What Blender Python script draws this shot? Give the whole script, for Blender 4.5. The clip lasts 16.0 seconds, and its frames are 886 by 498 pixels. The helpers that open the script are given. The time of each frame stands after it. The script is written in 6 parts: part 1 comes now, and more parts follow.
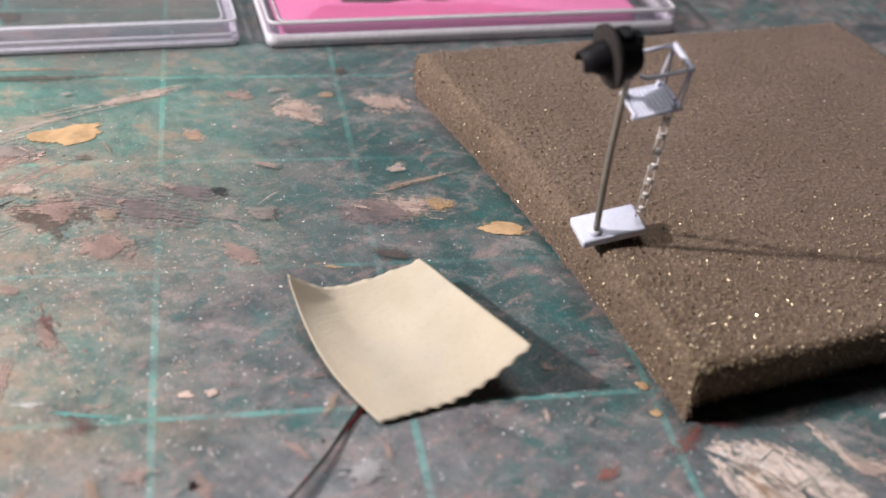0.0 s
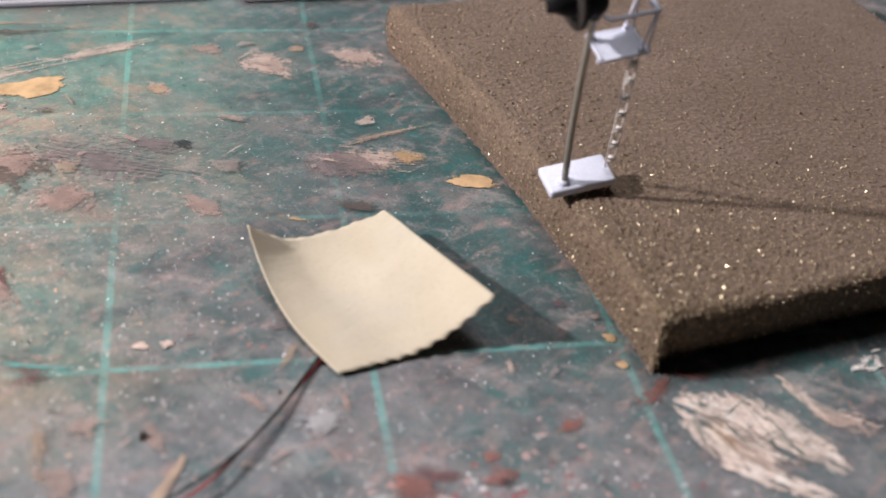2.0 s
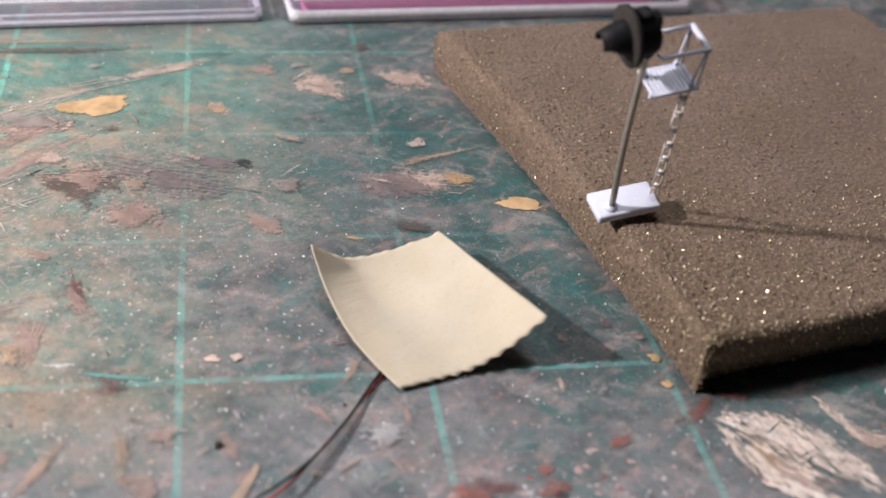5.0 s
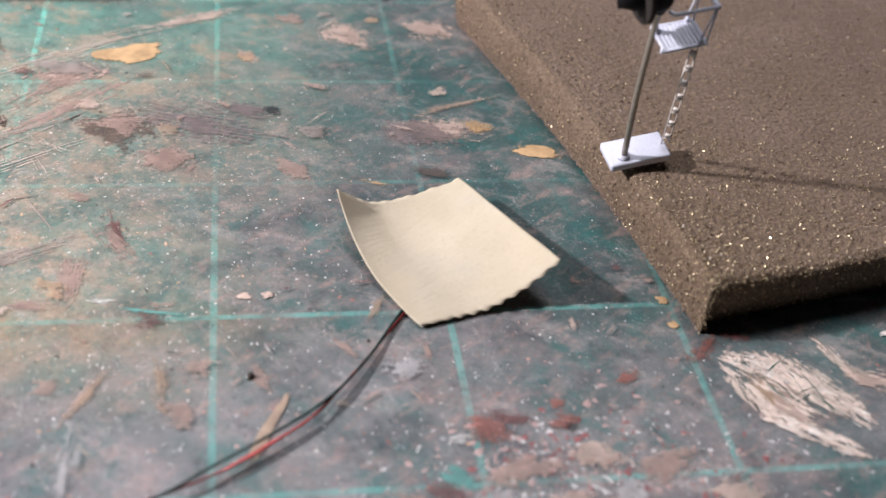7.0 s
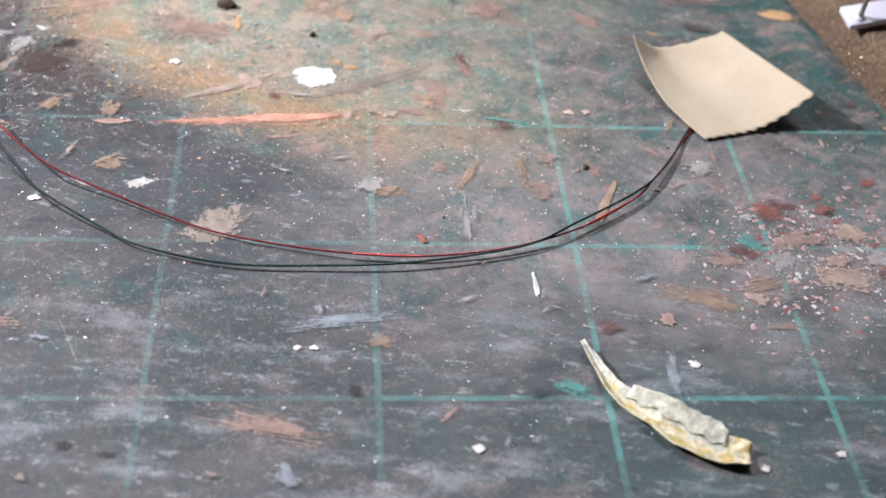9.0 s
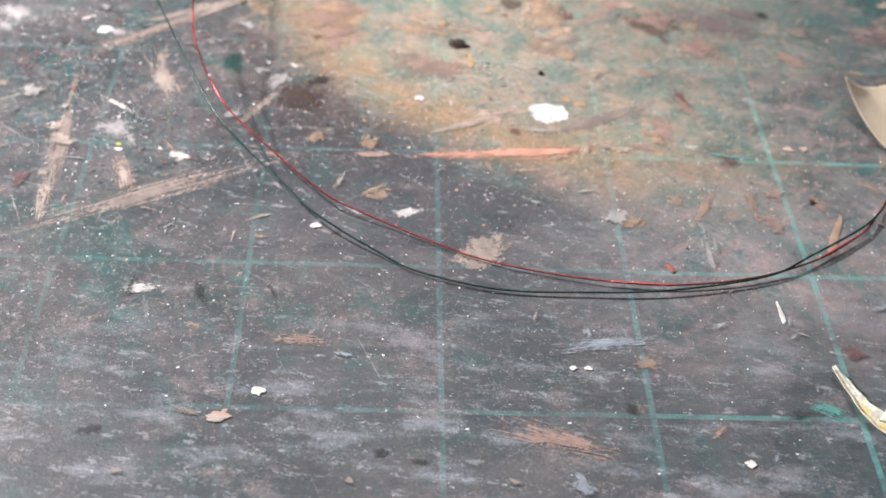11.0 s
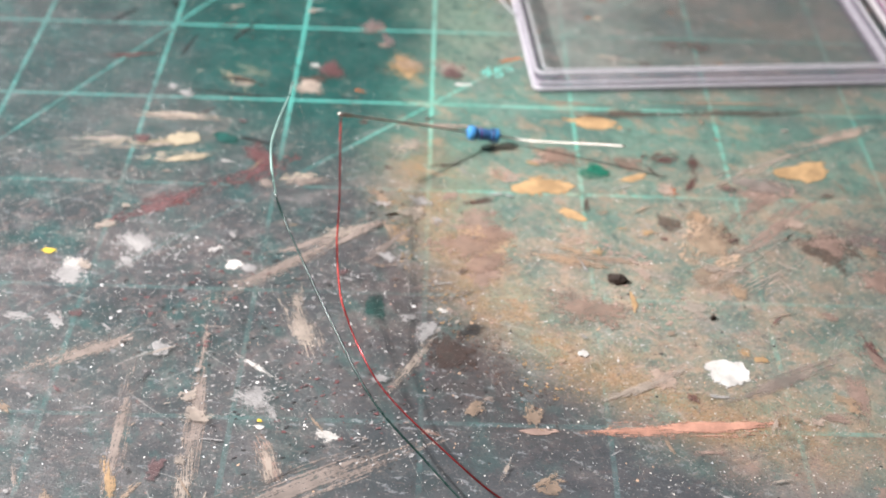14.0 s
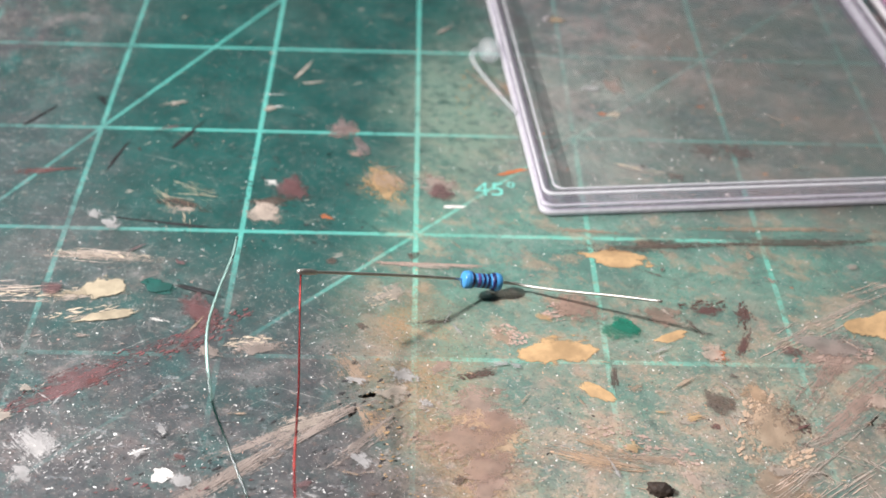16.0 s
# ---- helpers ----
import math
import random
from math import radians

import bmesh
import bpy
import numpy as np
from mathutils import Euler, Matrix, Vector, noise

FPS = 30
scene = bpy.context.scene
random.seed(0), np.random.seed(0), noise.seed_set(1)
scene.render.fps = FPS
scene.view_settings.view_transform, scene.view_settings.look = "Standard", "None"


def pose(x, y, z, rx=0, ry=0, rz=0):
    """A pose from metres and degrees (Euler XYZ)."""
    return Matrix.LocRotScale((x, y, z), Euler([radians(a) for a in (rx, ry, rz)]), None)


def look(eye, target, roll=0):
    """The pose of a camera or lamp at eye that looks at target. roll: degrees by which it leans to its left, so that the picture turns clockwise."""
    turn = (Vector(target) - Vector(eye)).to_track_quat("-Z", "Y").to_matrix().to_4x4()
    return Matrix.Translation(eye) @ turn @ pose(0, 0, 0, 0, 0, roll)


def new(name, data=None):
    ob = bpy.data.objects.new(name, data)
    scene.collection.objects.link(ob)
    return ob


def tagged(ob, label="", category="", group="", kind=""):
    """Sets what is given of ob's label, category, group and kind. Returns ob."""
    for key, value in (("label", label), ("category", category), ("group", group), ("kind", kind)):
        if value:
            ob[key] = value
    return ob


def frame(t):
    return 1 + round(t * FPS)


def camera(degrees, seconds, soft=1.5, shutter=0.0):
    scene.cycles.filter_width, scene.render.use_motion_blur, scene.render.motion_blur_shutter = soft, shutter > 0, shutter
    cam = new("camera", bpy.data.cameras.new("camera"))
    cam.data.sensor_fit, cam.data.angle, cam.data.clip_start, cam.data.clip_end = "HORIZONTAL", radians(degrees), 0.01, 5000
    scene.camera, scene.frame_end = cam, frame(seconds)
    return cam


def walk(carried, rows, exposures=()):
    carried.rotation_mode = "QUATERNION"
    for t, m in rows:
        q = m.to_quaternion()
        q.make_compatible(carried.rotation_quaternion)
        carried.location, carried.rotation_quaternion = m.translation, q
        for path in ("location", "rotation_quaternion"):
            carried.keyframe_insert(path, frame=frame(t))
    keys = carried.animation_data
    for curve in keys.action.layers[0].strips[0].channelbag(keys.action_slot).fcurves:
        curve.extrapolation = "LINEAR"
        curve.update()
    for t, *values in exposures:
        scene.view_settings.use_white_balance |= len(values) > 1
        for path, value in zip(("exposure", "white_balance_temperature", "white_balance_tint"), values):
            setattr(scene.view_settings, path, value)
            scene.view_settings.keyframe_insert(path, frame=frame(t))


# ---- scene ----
INCH = 0.0254  # the mat's printed squares are one inch
cam = camera(39.5, 16.0, soft=1.6)
cam.data.dof.use_dof = True  # a close-up lens: sharp at about 6 inches
cam.data.dof.focus_distance = 6.05 * INCH
cam.data.dof.aperture_fstop = 26.0
PATH = [
    (0, (0.264, -2.688, 3.202), (0.626, -1.053, 2.109), 4.8),
    (0.5, (0.268, -2.782, 3.293), (0.623, -1.15, 2.192), 4.5),
    (1, (0.361, -2.72, 3.141), (0.72, -1.098, 2.028), 4.6),
    (1.5, (0.34, -2.732, 3.099), (0.705, -1.114, 1.981), 4.7),
    (2, (0.422, -2.677, 3.048), (0.786, -1.062, 1.925), 4.9),
    (2.5, (0.446, -2.747, 3.176), (0.814, -1.129, 2.059), 5.1),
    (3, (0.42, -2.726, 3.08), (0.79, -1.112, 1.957), 5.3),
    (3.5, (0.514, -2.76, 3.246), (0.877, -1.138, 2.134), 5.3),
    (4, (0.42, -2.828, 3.287), (0.785, -1.208, 2.173), 5.5),
    (4.5, (0.228, -2.814, 3.249), (0.584, -1.194, 2.132), 5.5),
    (7, (0.145, -3.04, 3.418), (0.459, -1.469, 2.22), 5.6),
    (7.5, (-0.106, -3.353, 3.676), (0.194, -1.812, 2.436), 5.8),
    (8, (-0.506, -3.764, 3.74), (-0.235, -2.249, 2.463), 6.0),
    (8.5, (-0.919, -4.201, 3.873), (-0.685, -2.712, 2.558), 5.9),
    (9, (-1.242, -4.514, 4.004), (-1.049, -3.03, 2.677), 5.6),
    (9.5, (-1.588, -4.809, 4.136), (-1.443, -3.325, 2.804), 4.7),
    (9.7, (-1.731, -4.873, 4.178), (-1.594, -3.387, 2.846), 4.8),
    (12, (-2.454, -4.746, 4.622), (-2.407, -3.237, 3.31), 2.4),
    (12.5, (-2.554, -4.626, 4.734), (-2.523, -3.102, 3.44), 2.0),
    (13, (-2.66, -4.139, 4.786), (-2.64, -2.622, 3.483), 1.7),
    (13.5, (-2.812, -3.841, 4.974), (-2.797, -2.319, 3.676), 1.7),
    (14, (-2.968, -3.356, 4.944), (-2.95, -1.837, 3.643), 2.1),
    (14.5, (-3.222, -2.76, 4.902), (-3.2, -1.234, 3.609), 2.1),
    (15, (-3.28, -2.287, 4.952), (-3.253, -0.761, 3.66), 2.0),
    (15.5, (-3.16, -1.837, 4.798), (-3.126, -0.31, 3.506), 2.1),
    (16, (-3.034, -1.475, 4.532), (-2.98, 0.051, 3.24), 2.5),
]
walk(cam, [(t, look(Vector(e) * INCH, Vector(g) * INCH, r)) for t, e, g, r in PATH],
     [(0, 0.18, 6370, 9), (4.5, 0.18, 6370, 9), (7, 0.23, 6250, 9), (9.5, 0.23, 6250, 10), (12, 0.15, 6650, 8), (12.5, 0.14, 6620, 7), (13, 0.06, 6600, 6), (14, -0.04, 6550, 5), (16, -0.14, 6500, 4)])

# ---- light: a desk lamp to one side, an added soft fill overhead, a closed room ----
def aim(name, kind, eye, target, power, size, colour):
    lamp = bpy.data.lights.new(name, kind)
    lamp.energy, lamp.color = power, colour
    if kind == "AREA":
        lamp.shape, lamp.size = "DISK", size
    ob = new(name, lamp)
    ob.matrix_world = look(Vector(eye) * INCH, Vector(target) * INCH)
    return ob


aim("desk_lamp_light", "AREA", (-9.6, 2.1, 7.1), (3.2, 5.6, 0.0), 1.62, 0.017, (1.0, 0.945, 0.97))
# unseen soft lamp added to lift the shadows
aim("overhead_fill", "AREA", (2.0, 26.0, 62.0), (0.0, 8.0, 0.0), 14.0, 0.9, (0.97, 0.95, 1.0))

world = bpy.data.worlds.new("room_air")
world.use_nodes = True
world.node_tree.nodes["Background"].inputs[0].default_value = (0.5, 0.53, 0.58, 1)
world.node_tree.nodes["Background"].inputs[1].default_value = 0.05
scene.world = world


# ---- material tools ----
class Nodes:
    """Short names for shader nodes."""

    def __init__(self, name):
        self.material = bpy.data.materials.new(name)
        self.material.use_nodes = True
        self.tree = self.material.node_tree
        self.shader = self.tree.nodes["Principled BSDF"]
        self.out = self.tree.nodes["Material Output"]

    def put(self, socket, value):
        if isinstance(value, bpy.types.NodeSocket):
            self.tree.links.new(value, socket)
        elif isinstance(value, (tuple, list)) and socket.type == "RGBA" and len(value) == 3:
            socket.default_value = (*value, 1)
        else:
            socket.default_value = value

    def math(self, op, a, b=0.0, c=0.0, clamp=False):
        n = self.tree.nodes.new("ShaderNodeMath")
        n.operation, n.use_clamp = op, clamp
        for i, v in enumerate((a, b, c)):
            self.put(n.inputs[i], v)
        return n.outputs[0]

    def vec(self, op, a, b=(0, 0, 0), s=1.0):
        n = self.tree.nodes.new("ShaderNodeVectorMath")
        n.operation = op
        self.put(n.inputs[0], a)
        self.put(n.inputs[1], b)
        self.put(n.inputs[3], s)
        return n.outputs["Value"] if op in ("LENGTH", "DOT_PRODUCT") else n.outputs["Vector"]

    def place(self, turn=0.0, scale=(1, 1, 1), offset=(0, 0, 0), source=None):
        if turn and scale != (1, 1, 1):
            source, turn = self.place(turn, (1, 1, 1), (0, 0, 0), source), 0.0
        n = self.tree.nodes.new("ShaderNodeMapping")
        self.put(n.inputs["Vector"], source)
        n.inputs["Rotation"].default_value = (0, 0, radians(turn))
        n.inputs["Scale"].default_value = scale
        n.inputs["Location"].default_value = offset
        return n.outputs[0]

    def coords(self, which="Object"):
        return self.tree.nodes.new("ShaderNodeTexCoord").outputs[which]

    def inches(self):
        return self.vec("SCALE", self.coords(), s=1 / INCH)

    def split(self, v):
        n = self.tree.nodes.new("ShaderNodeSeparateXYZ")
        self.put(n.inputs[0], v)
        return n.outputs

    def noise(self, v, scale, detail=4.0, rough=0.55, colour=False):
        n = self.tree.nodes.new("ShaderNodeTexNoise")
        self.put(n.inputs["Vector"], v)
        n.inputs["Scale"].default_value = scale
        n.inputs["Detail"].default_value = detail
        n.inputs["Roughness"].default_value = rough
        return n.outputs["Color" if colour else "Fac"]

    def cells(self, v, scale):
        n = self.tree.nodes.new("ShaderNodeTexVoronoi")
        self.put(n.inputs["Vector"], v)
        n.inputs["Scale"].default_value = scale
        return n.outputs["Distance"], n.outputs["Color"]

    def step(self, value, low, high):
        n = self.tree.nodes.new("ShaderNodeMapRange")
        n.interpolation_type = "SMOOTHSTEP"
        self.put(n.inputs["Value"], value)
        self.put(n.inputs["From Min"], low)
        self.put(n.inputs["From Max"], high)
        return n.outputs["Result"]

    def mix(self, fac, a, b):
        n = self.tree.nodes.new("ShaderNodeMix")
        n.data_type = "RGBA"
        self.put(n.inputs["Factor"], fac)
        self.put(n.inputs[6], a)
        self.put(n.inputs[7], b)
        return n.outputs[2]

    def times(self, *vals):
        out = vals[0]
        for v in vals[1:]:
            out = self.math("MULTIPLY", out, v)
        return out

    def bump(self, height, strength=0.5, distance=0.0003):
        n = self.tree.nodes.new("ShaderNodeBump")
        n.inputs["Strength"].default_value = strength
        n.inputs["Distance"].default_value = distance
        self.put(n.inputs["Height"], height)
        self.put(self.shader.inputs["Normal"], n.outputs[0])

    def surface(self, **values):
        for key, v in values.items():
            self.put(self.shader.inputs[key.replace("_", " ").title().replace("Ior", "IOR")], v)
        return self.material


def plain(name, colour, roughness=0.5, metallic=0.0, grain=60.0, vary=0.25, bump=0.15, depth=0.0001):
    """A painted or metal surface with grain at two scales."""
    n = Nodes(name)
    p = n.inches()
    fine, wide = n.noise(p, grain, 4), n.noise(p, grain / 9, 3)
    both = n.math("ADD", n.times(fine, 0.5), n.times(wide, 0.5))
    dark = tuple(c * (1 - vary) for c in colour)
    light = tuple(min(1, c * (1 + vary)) for c in colour)
    n.bump(fine, bump, depth)
    return n.surface(base_color=n.mix(n.step(both, 0.3, 0.7), dark, light), metallic=metallic,
                     roughness=n.math("MULTIPLY_ADD", wide, 0.25, roughness - 0.12))


def printed_mat():
    """Green cutting mat: printed inch lines under a film of grime, dust, smears, scratches and specks."""
    n = Nodes("worn_green_mat")
    p = n.inches()
    x, y, _ = n.split(p)
    wide, mid, fine, dust = n.noise(p, 0.9, 5, 0.55), n.noise(p, 3.1, 5, 0.55), n.noise(p, 15, 3, 0.5), n.noise(p, 75, 3)
    bent = n.vec("ADD", p, n.vec("SCALE", n.vec("SUBTRACT", n.noise(p, 1.5, 5, 0.6, True), (0.5, 0.5, 0.5)), s=0.9))

    def zone(cx, cy, rx, ry, turn=0.0, soft=0.5):
        moved = n.place(0, (1, 1, 1), (-cx, -cy, 0), bent)
        if turn:
            moved = n.place(-turn, (1, 1, 1), (0, 0, 0), moved)
        flat = n.vec("MULTIPLY", moved, (1 / rx, 1 / ry, 0))
        return n.step(n.vec("LENGTH", flat), 1 + soft, 1 - soft)

    def most(*vals):
        out = vals[0]
        for v in vals[1:]:
            out = n.math("MAXIMUM", out, v)
        return out

    green = n.mix(n.step(mid, 0.3, 0.7), (0.005, 0.054, 0.048), (0.011, 0.084, 0.074))

    # printed lines, one inch apart, and the 45 and 60 degree lines
    def line(distance, half=0.0135):
        return n.step(n.math("ABSOLUTE", distance), half + 0.005, half - 0.003)

    ix = n.math("SUBTRACT", n.math("FRACT", n.math("ADD", x, 0.5)), 0.5)
    iy = n.math("SUBTRACT", n.math("FRACT", n.math("ADD", y, 0.5)), 0.5)
    forty_five = n.times(n.math("ADD", n.math("SUBTRACT", x, y), 7.0), 0.7071)
    sixty = n.math("SUBTRACT", n.times(n.math("ADD", x, 5.0), 0.866), n.times(n.math("SUBTRACT", y, 5.0), 0.5))
    lines = most(line(ix), line(iy), n.times(line(forty_five, 0.0105), 0.8), n.times(line(sixty, 0.0105), 0.9))
    kept = n.step(n.math("ADD", n.times(mid, 0.7), n.times(fine, 0.3)), 0.34, 0.56)
    # a round patch: pale inside, ochre along its rim
    calm = n.vec("ADD", p, n.vec("SCALE", n.vec("SUBTRACT", n.noise(p, 1.1, 5, 0.6, True), (0.5, 0.5, 0.5)), s=0.55))
    round_off = n.vec("LENGTH", n.vec("MULTIPLY", n.place(0, (1, 1, 1), (0.25, -3.55, 0), calm), (1 / 3.13, 1 / 3.1, 0)))
    round_patch = n.times(n.step(round_off, 1.07, 0.88), n.step(n.split(bent)[1], 5.7, 3.9), most(n.step(x, 0.6, -1.0), n.times(n.step(y, 1.3, 2.3), n.step(x, 1.4, -0.4))))
    rim = n.times(round_patch, n.step(round_off, 0.74, 0.92))
    corner = zone(-6.6, 5.6, 2.1, 2.4, 0, 0.35)
    clean = most(zone(-3.8, 5.5, 1.45, 2.2, 0, 0.3), n.times(zone(-4.9, 4.3, 1.6, 1.3, 0, 0.5), 0.5), n.times(zone(-2.1, 3.6, 1.6, 0.8, 0, 0.45), 0.6), n.times(zone(0.9, 3.2, 1.6, 1.2), 0.22))
    worn_away = n.times(n.step(n.split(bent)[1], 3.5, 2.9), n.step(n.split(bent)[0], -2.6, -3.3), 0.6)
    lines = n.times(lines, n.math("SUBTRACT", 1.0, worn_away), n.math("SUBTRACT", 1.0, n.times(n.step(x, -1.2, -0.2), n.step(y, 1.6, 2.6), 0.55)), n.math("MAXIMUM", n.times(kept, 0.95), n.times(clean, 0.85)))
    colour = n.mix(lines, green, (0.105, 0.43, 0.37))

    # grain that breaks up every film and smear at its edge
    broken = n.times(n.math("SUBTRACT", n.math("ADD", n.times(dust, 0.6), n.times(n.noise(p, 28, 3, 0.6), 0.4)), 0.5), 0.34)
    coarse = n.times(n.math("SUBTRACT", n.noise(n.place(0, (1, 1, 1), (3, 8, 0), p), 7.5, 5, 0.65), 0.5), 0.45)

    # grey film of dried grime, thin where the mat is cleaner, browner along the left
    brown_side = n.times(n.math("SUBTRACT", 1.0, round_patch), n.step(n.split(bent)[0], -1.2, -2.9))
    film = n.math("SUBTRACT", 1.0, n.times(clean, 0.95))
    open_spots = n.step(n.noise(n.place(0, (1, 1, 1), (7, 3, 0), p), 1.7, 5, 0.55), 0.47, 0.62)
    film = n.times(film, n.math("SUBTRACT", 1.0, n.times(open_spots, n.math("MULTIPLY_ADD", brown_side, 0.25, 0.35))), n.math("MULTIPLY_ADD", n.step(fine, 0.3, 0.7), 0.2, 0.8))
    grime = n.mix(n.step(n.math("ADD", wide, coarse), 0.36, 0.64), (0.070, 0.112, 0.112), (0.160, 0.150, 0.148))
    grime = n.mix(brown_side, grime, n.mix(n.step(wide, 0.36, 0.64), (0.038, 0.042, 0.044), (0.096, 0.078, 0.078)))
    grime = n.mix(n.times(corner, 0.9), grime, n.mix(n.step(mid, 0.3, 0.7), (0.060, 0.074, 0.075), (0.098, 0.100, 0.101)))
    grime = n.mix(n.times(n.step(n.noise(p, 9, 4, 0.55), 0.58, 0.36), 0.5), grime, (0.06, 0.064, 0.071))
    grime = n.mix(n.times(n.step(n.noise(n.place(0, (1, 1, 1), (5, 9, 0), p), 5.5, 5, 0.6), 0.47, 0.7), 0.4), grime, (0.33, 0.30, 0.30))
    colour = n.mix(film, colour, grime)
    colour = n.mix(n.times(lines, film, 0.5), colour, (0.13, 0.40, 0.355))

    # the round patch: vivid pale green, tan toward its front, orange-brown along the rim
    thin = n.math("SUBTRACT", 1.0, n.times(n.step(n.noise(n.place(0, (1, 1, 1), (2, 7, 0), p), 2.3, 5, 0.6), 0.42, 0.62), 0.4))
    near_side = n.step(n.split(bent)[1], 4.9, 3.9)
    colour = n.mix(n.times(round_patch, thin, n.math("MULTIPLY_ADD", near_side, 0.75, 0.25), n.math("MULTIPLY_ADD", n.step(fine, 0.3, 0.7), 0.2, 0.55)), colour, (0.150, 0.33, 0.26))
    colour = n.mix(n.times(round_patch, lines, n.math("MULTIPLY_ADD", n.step(n.math("ADD", y, n.times(coarse, 2.0)), 2.3, 3.3), 0.6, 0.25)), colour, (0.17, 0.56, 0.44))
    tan_area = n.times(round_patch, zone(-1.05, 1.85, 2.1, 1.45, 0, 0.5))
    patchy = n.math("ADD", 0.16, n.math("ADD", n.times(n.step(n.math("ADD", n.noise(p, 4.5, 6, 0.65), broken), 0.42, 0.6), 0.42), n.times(n.step(n.math("ADD", mid, broken), 0.4, 0.56), 0.32)))
    colour = n.mix(n.times(tan_area, n.math("MULTIPLY_ADD", n.step(fine, 0.25, 0.65), 0.5, 0.5), patchy), colour, (0.44, 0.315, 0.23))
    colour = n.mix(n.times(round_patch, n.step(n.math("ADD", n.noise(n.place(33, (1, 1.6, 1), (1, 6, 0), p), 3.6, 6, 0.62), broken), 0.5, 0.63), 0.5), colour, (0.44, 0.285, 0.195))
    colour = n.mix(n.times(round_patch, n.step(n.math("ADD", n.noise(n.place(-20, (1, 1.3, 1), (8, 2, 0), p), 6.5, 6, 0.62), broken), 0.55, 0.66), 0.55), colour, (0.10, 0.17, 0.135))
    colour = n.mix(n.times(rim, n.step(n.split(bent)[1], 4.0, 3.0), n.math("MULTIPLY_ADD", n.step(dust, 0.35, 0.6), 0.5, 0.5), n.math("MULTIPLY_ADD", n.step(n.math("ADD", mid, broken), 0.36, 0.56), 0.55, 0.4)), colour, (0.31, 0.175, 0.078))

    # darker and bluish toward the front and along the left
    outside = n.math("SUBTRACT", 1.0, round_patch)
    front = most(n.times(outside, n.step(x, -0.4, -1.3), zone(-1.6, 0.5, 2.4, 1.1, -20, 0.35)), zone(-1.2, -1.9, 4.6, 1.7, 0, 0.3), n.times(outside, zone(-4.0, 1.4, 1.9, 1.9, 0, 0.3), 0.6), n.times(zone(-6.0, 3.6, 1.3, 1.9), 0.5))
    colour = n.mix(n.times(front, n.step(mid, 0.1, 0.5), 0.9), colour, n.mix(n.step(wide, 0.38, 0.62), (0.042, 0.052, 0.058), (0.084, 0.088, 0.094)))
    colour = n.mix(n.times(outside, zone(-2.8, 1.65, 0.55, 1.0, 32), n.step(mid, 0.2, 0.6), 0.75), colour, (0.066, 0.05, 0.048))
    colour = n.mix(n.times(zone(-1.95, 0.5, 1.0, 0.42, -12, 0.5), n.step(mid, 0.15, 0.55), 0.6), colour, (0.05, 0.053, 0.062))

    colour = n.mix(n.times(zone(0.7, 2.3, 1.4, 0.75, 0, 0.5), n.step(mid, 0.15, 0.6), 0.5), colour, (0.062, 0.078, 0.084))
    colour = n.mix(n.times(zone(1.45, -1.45, 1.75, 0.85, 0, 0.5), n.step(mid, 0.1, 0.5), 0.82), colour, (0.052, 0.086, 0.088))
    # paler to make up for the lamp's falloff, and for pale flecks
    colour = n.mix(n.times(zone(1.0, 0.0, 2.1, 0.75, 0, 0.5), n.step(mid, 0.25, 0.7), 0.6), colour, (0.29, 0.265, 0.27))
    # a paler area in front and left of the tape
    colour = n.mix(n.times(zone(-0.45, 0.35, 0.8, 0.5, 0, 0.6), n.step(mid, 0.2, 0.65), 0.45), colour, (0.23, 0.22, 0.225))
    # darker green beside the foam, darker again under the case
    colour = n.mix(n.times(zone(1.55, 2.35, 0.42, 1.5, 14, 0.45), n.step(mid, 0.15, 0.55), 0.7), colour, (0.022, 0.082, 0.076))
    far_side = zone(-0.55, 5.5, 1.25, 1.4, 0, 0.35)
    colour = n.mix(n.times(far_side, n.step(mid, 0.2, 0.55), 0.85), colour, n.mix(n.step(n.math("ADD", wide, coarse), 0.4, 0.6), (0.072, 0.098, 0.084), (0.15, 0.128, 0.108)))
    colour = n.mix(n.times(far_side, lines, 0.55), colour, (0.12, 0.36, 0.31))
    # glare through the case's left wall, painted pale on the mat
    colour = n.mix(n.times(zone(-1.85, 5.2, 0.4, 0.95, 0, 0.7), n.step(mid, 0.2, 0.65), 0.6), colour, (0.30, 0.35, 0.30))
    # a pale green patch just left of the case
    colour = n.mix(n.times(zone(-2.65, 5.2, 0.42, 0.85, 0, 0.9), n.step(fine, 0.1, 0.6), 0.5), colour, (0.34, 0.42, 0.32))
    colour = n.mix(n.times(lines, front, 0.22), colour, (0.14, 0.33, 0.33))

    # smears of old paint
    west = n.step(x, 0.2, -1.6)

    def smear(shift, scale, low, high, tint, amount, stretch=(1, 1.6, 1), turn=0.0):
        nonlocal colour
        worn = n.math("ADD", n.noise(n.place(turn, stretch, shift, p), scale, 6, 0.65), broken)
        m = n.step(worn, low, high)
        colour = n.mix(n.times(m, amount), colour, tint)

    soiled = n.times(n.math("MULTIPLY_ADD", round_patch, -0.5, 1.0), n.math("MULTIPLY_ADD", clean, -0.85, 1.0), n.math("MULTIPLY_ADD", front, -0.6, 1.0), n.math("MULTIPLY_ADD", far_side, -0.65, 1.0))
    light_soil = n.times(soiled, n.math("MULTIPLY_ADD", corner, -0.75, 1.0), n.math("MULTIPLY_ADD", front, -0.5, 1.0), n.math("MULTIPLY_ADD", brown_side, -0.45, 1.0))
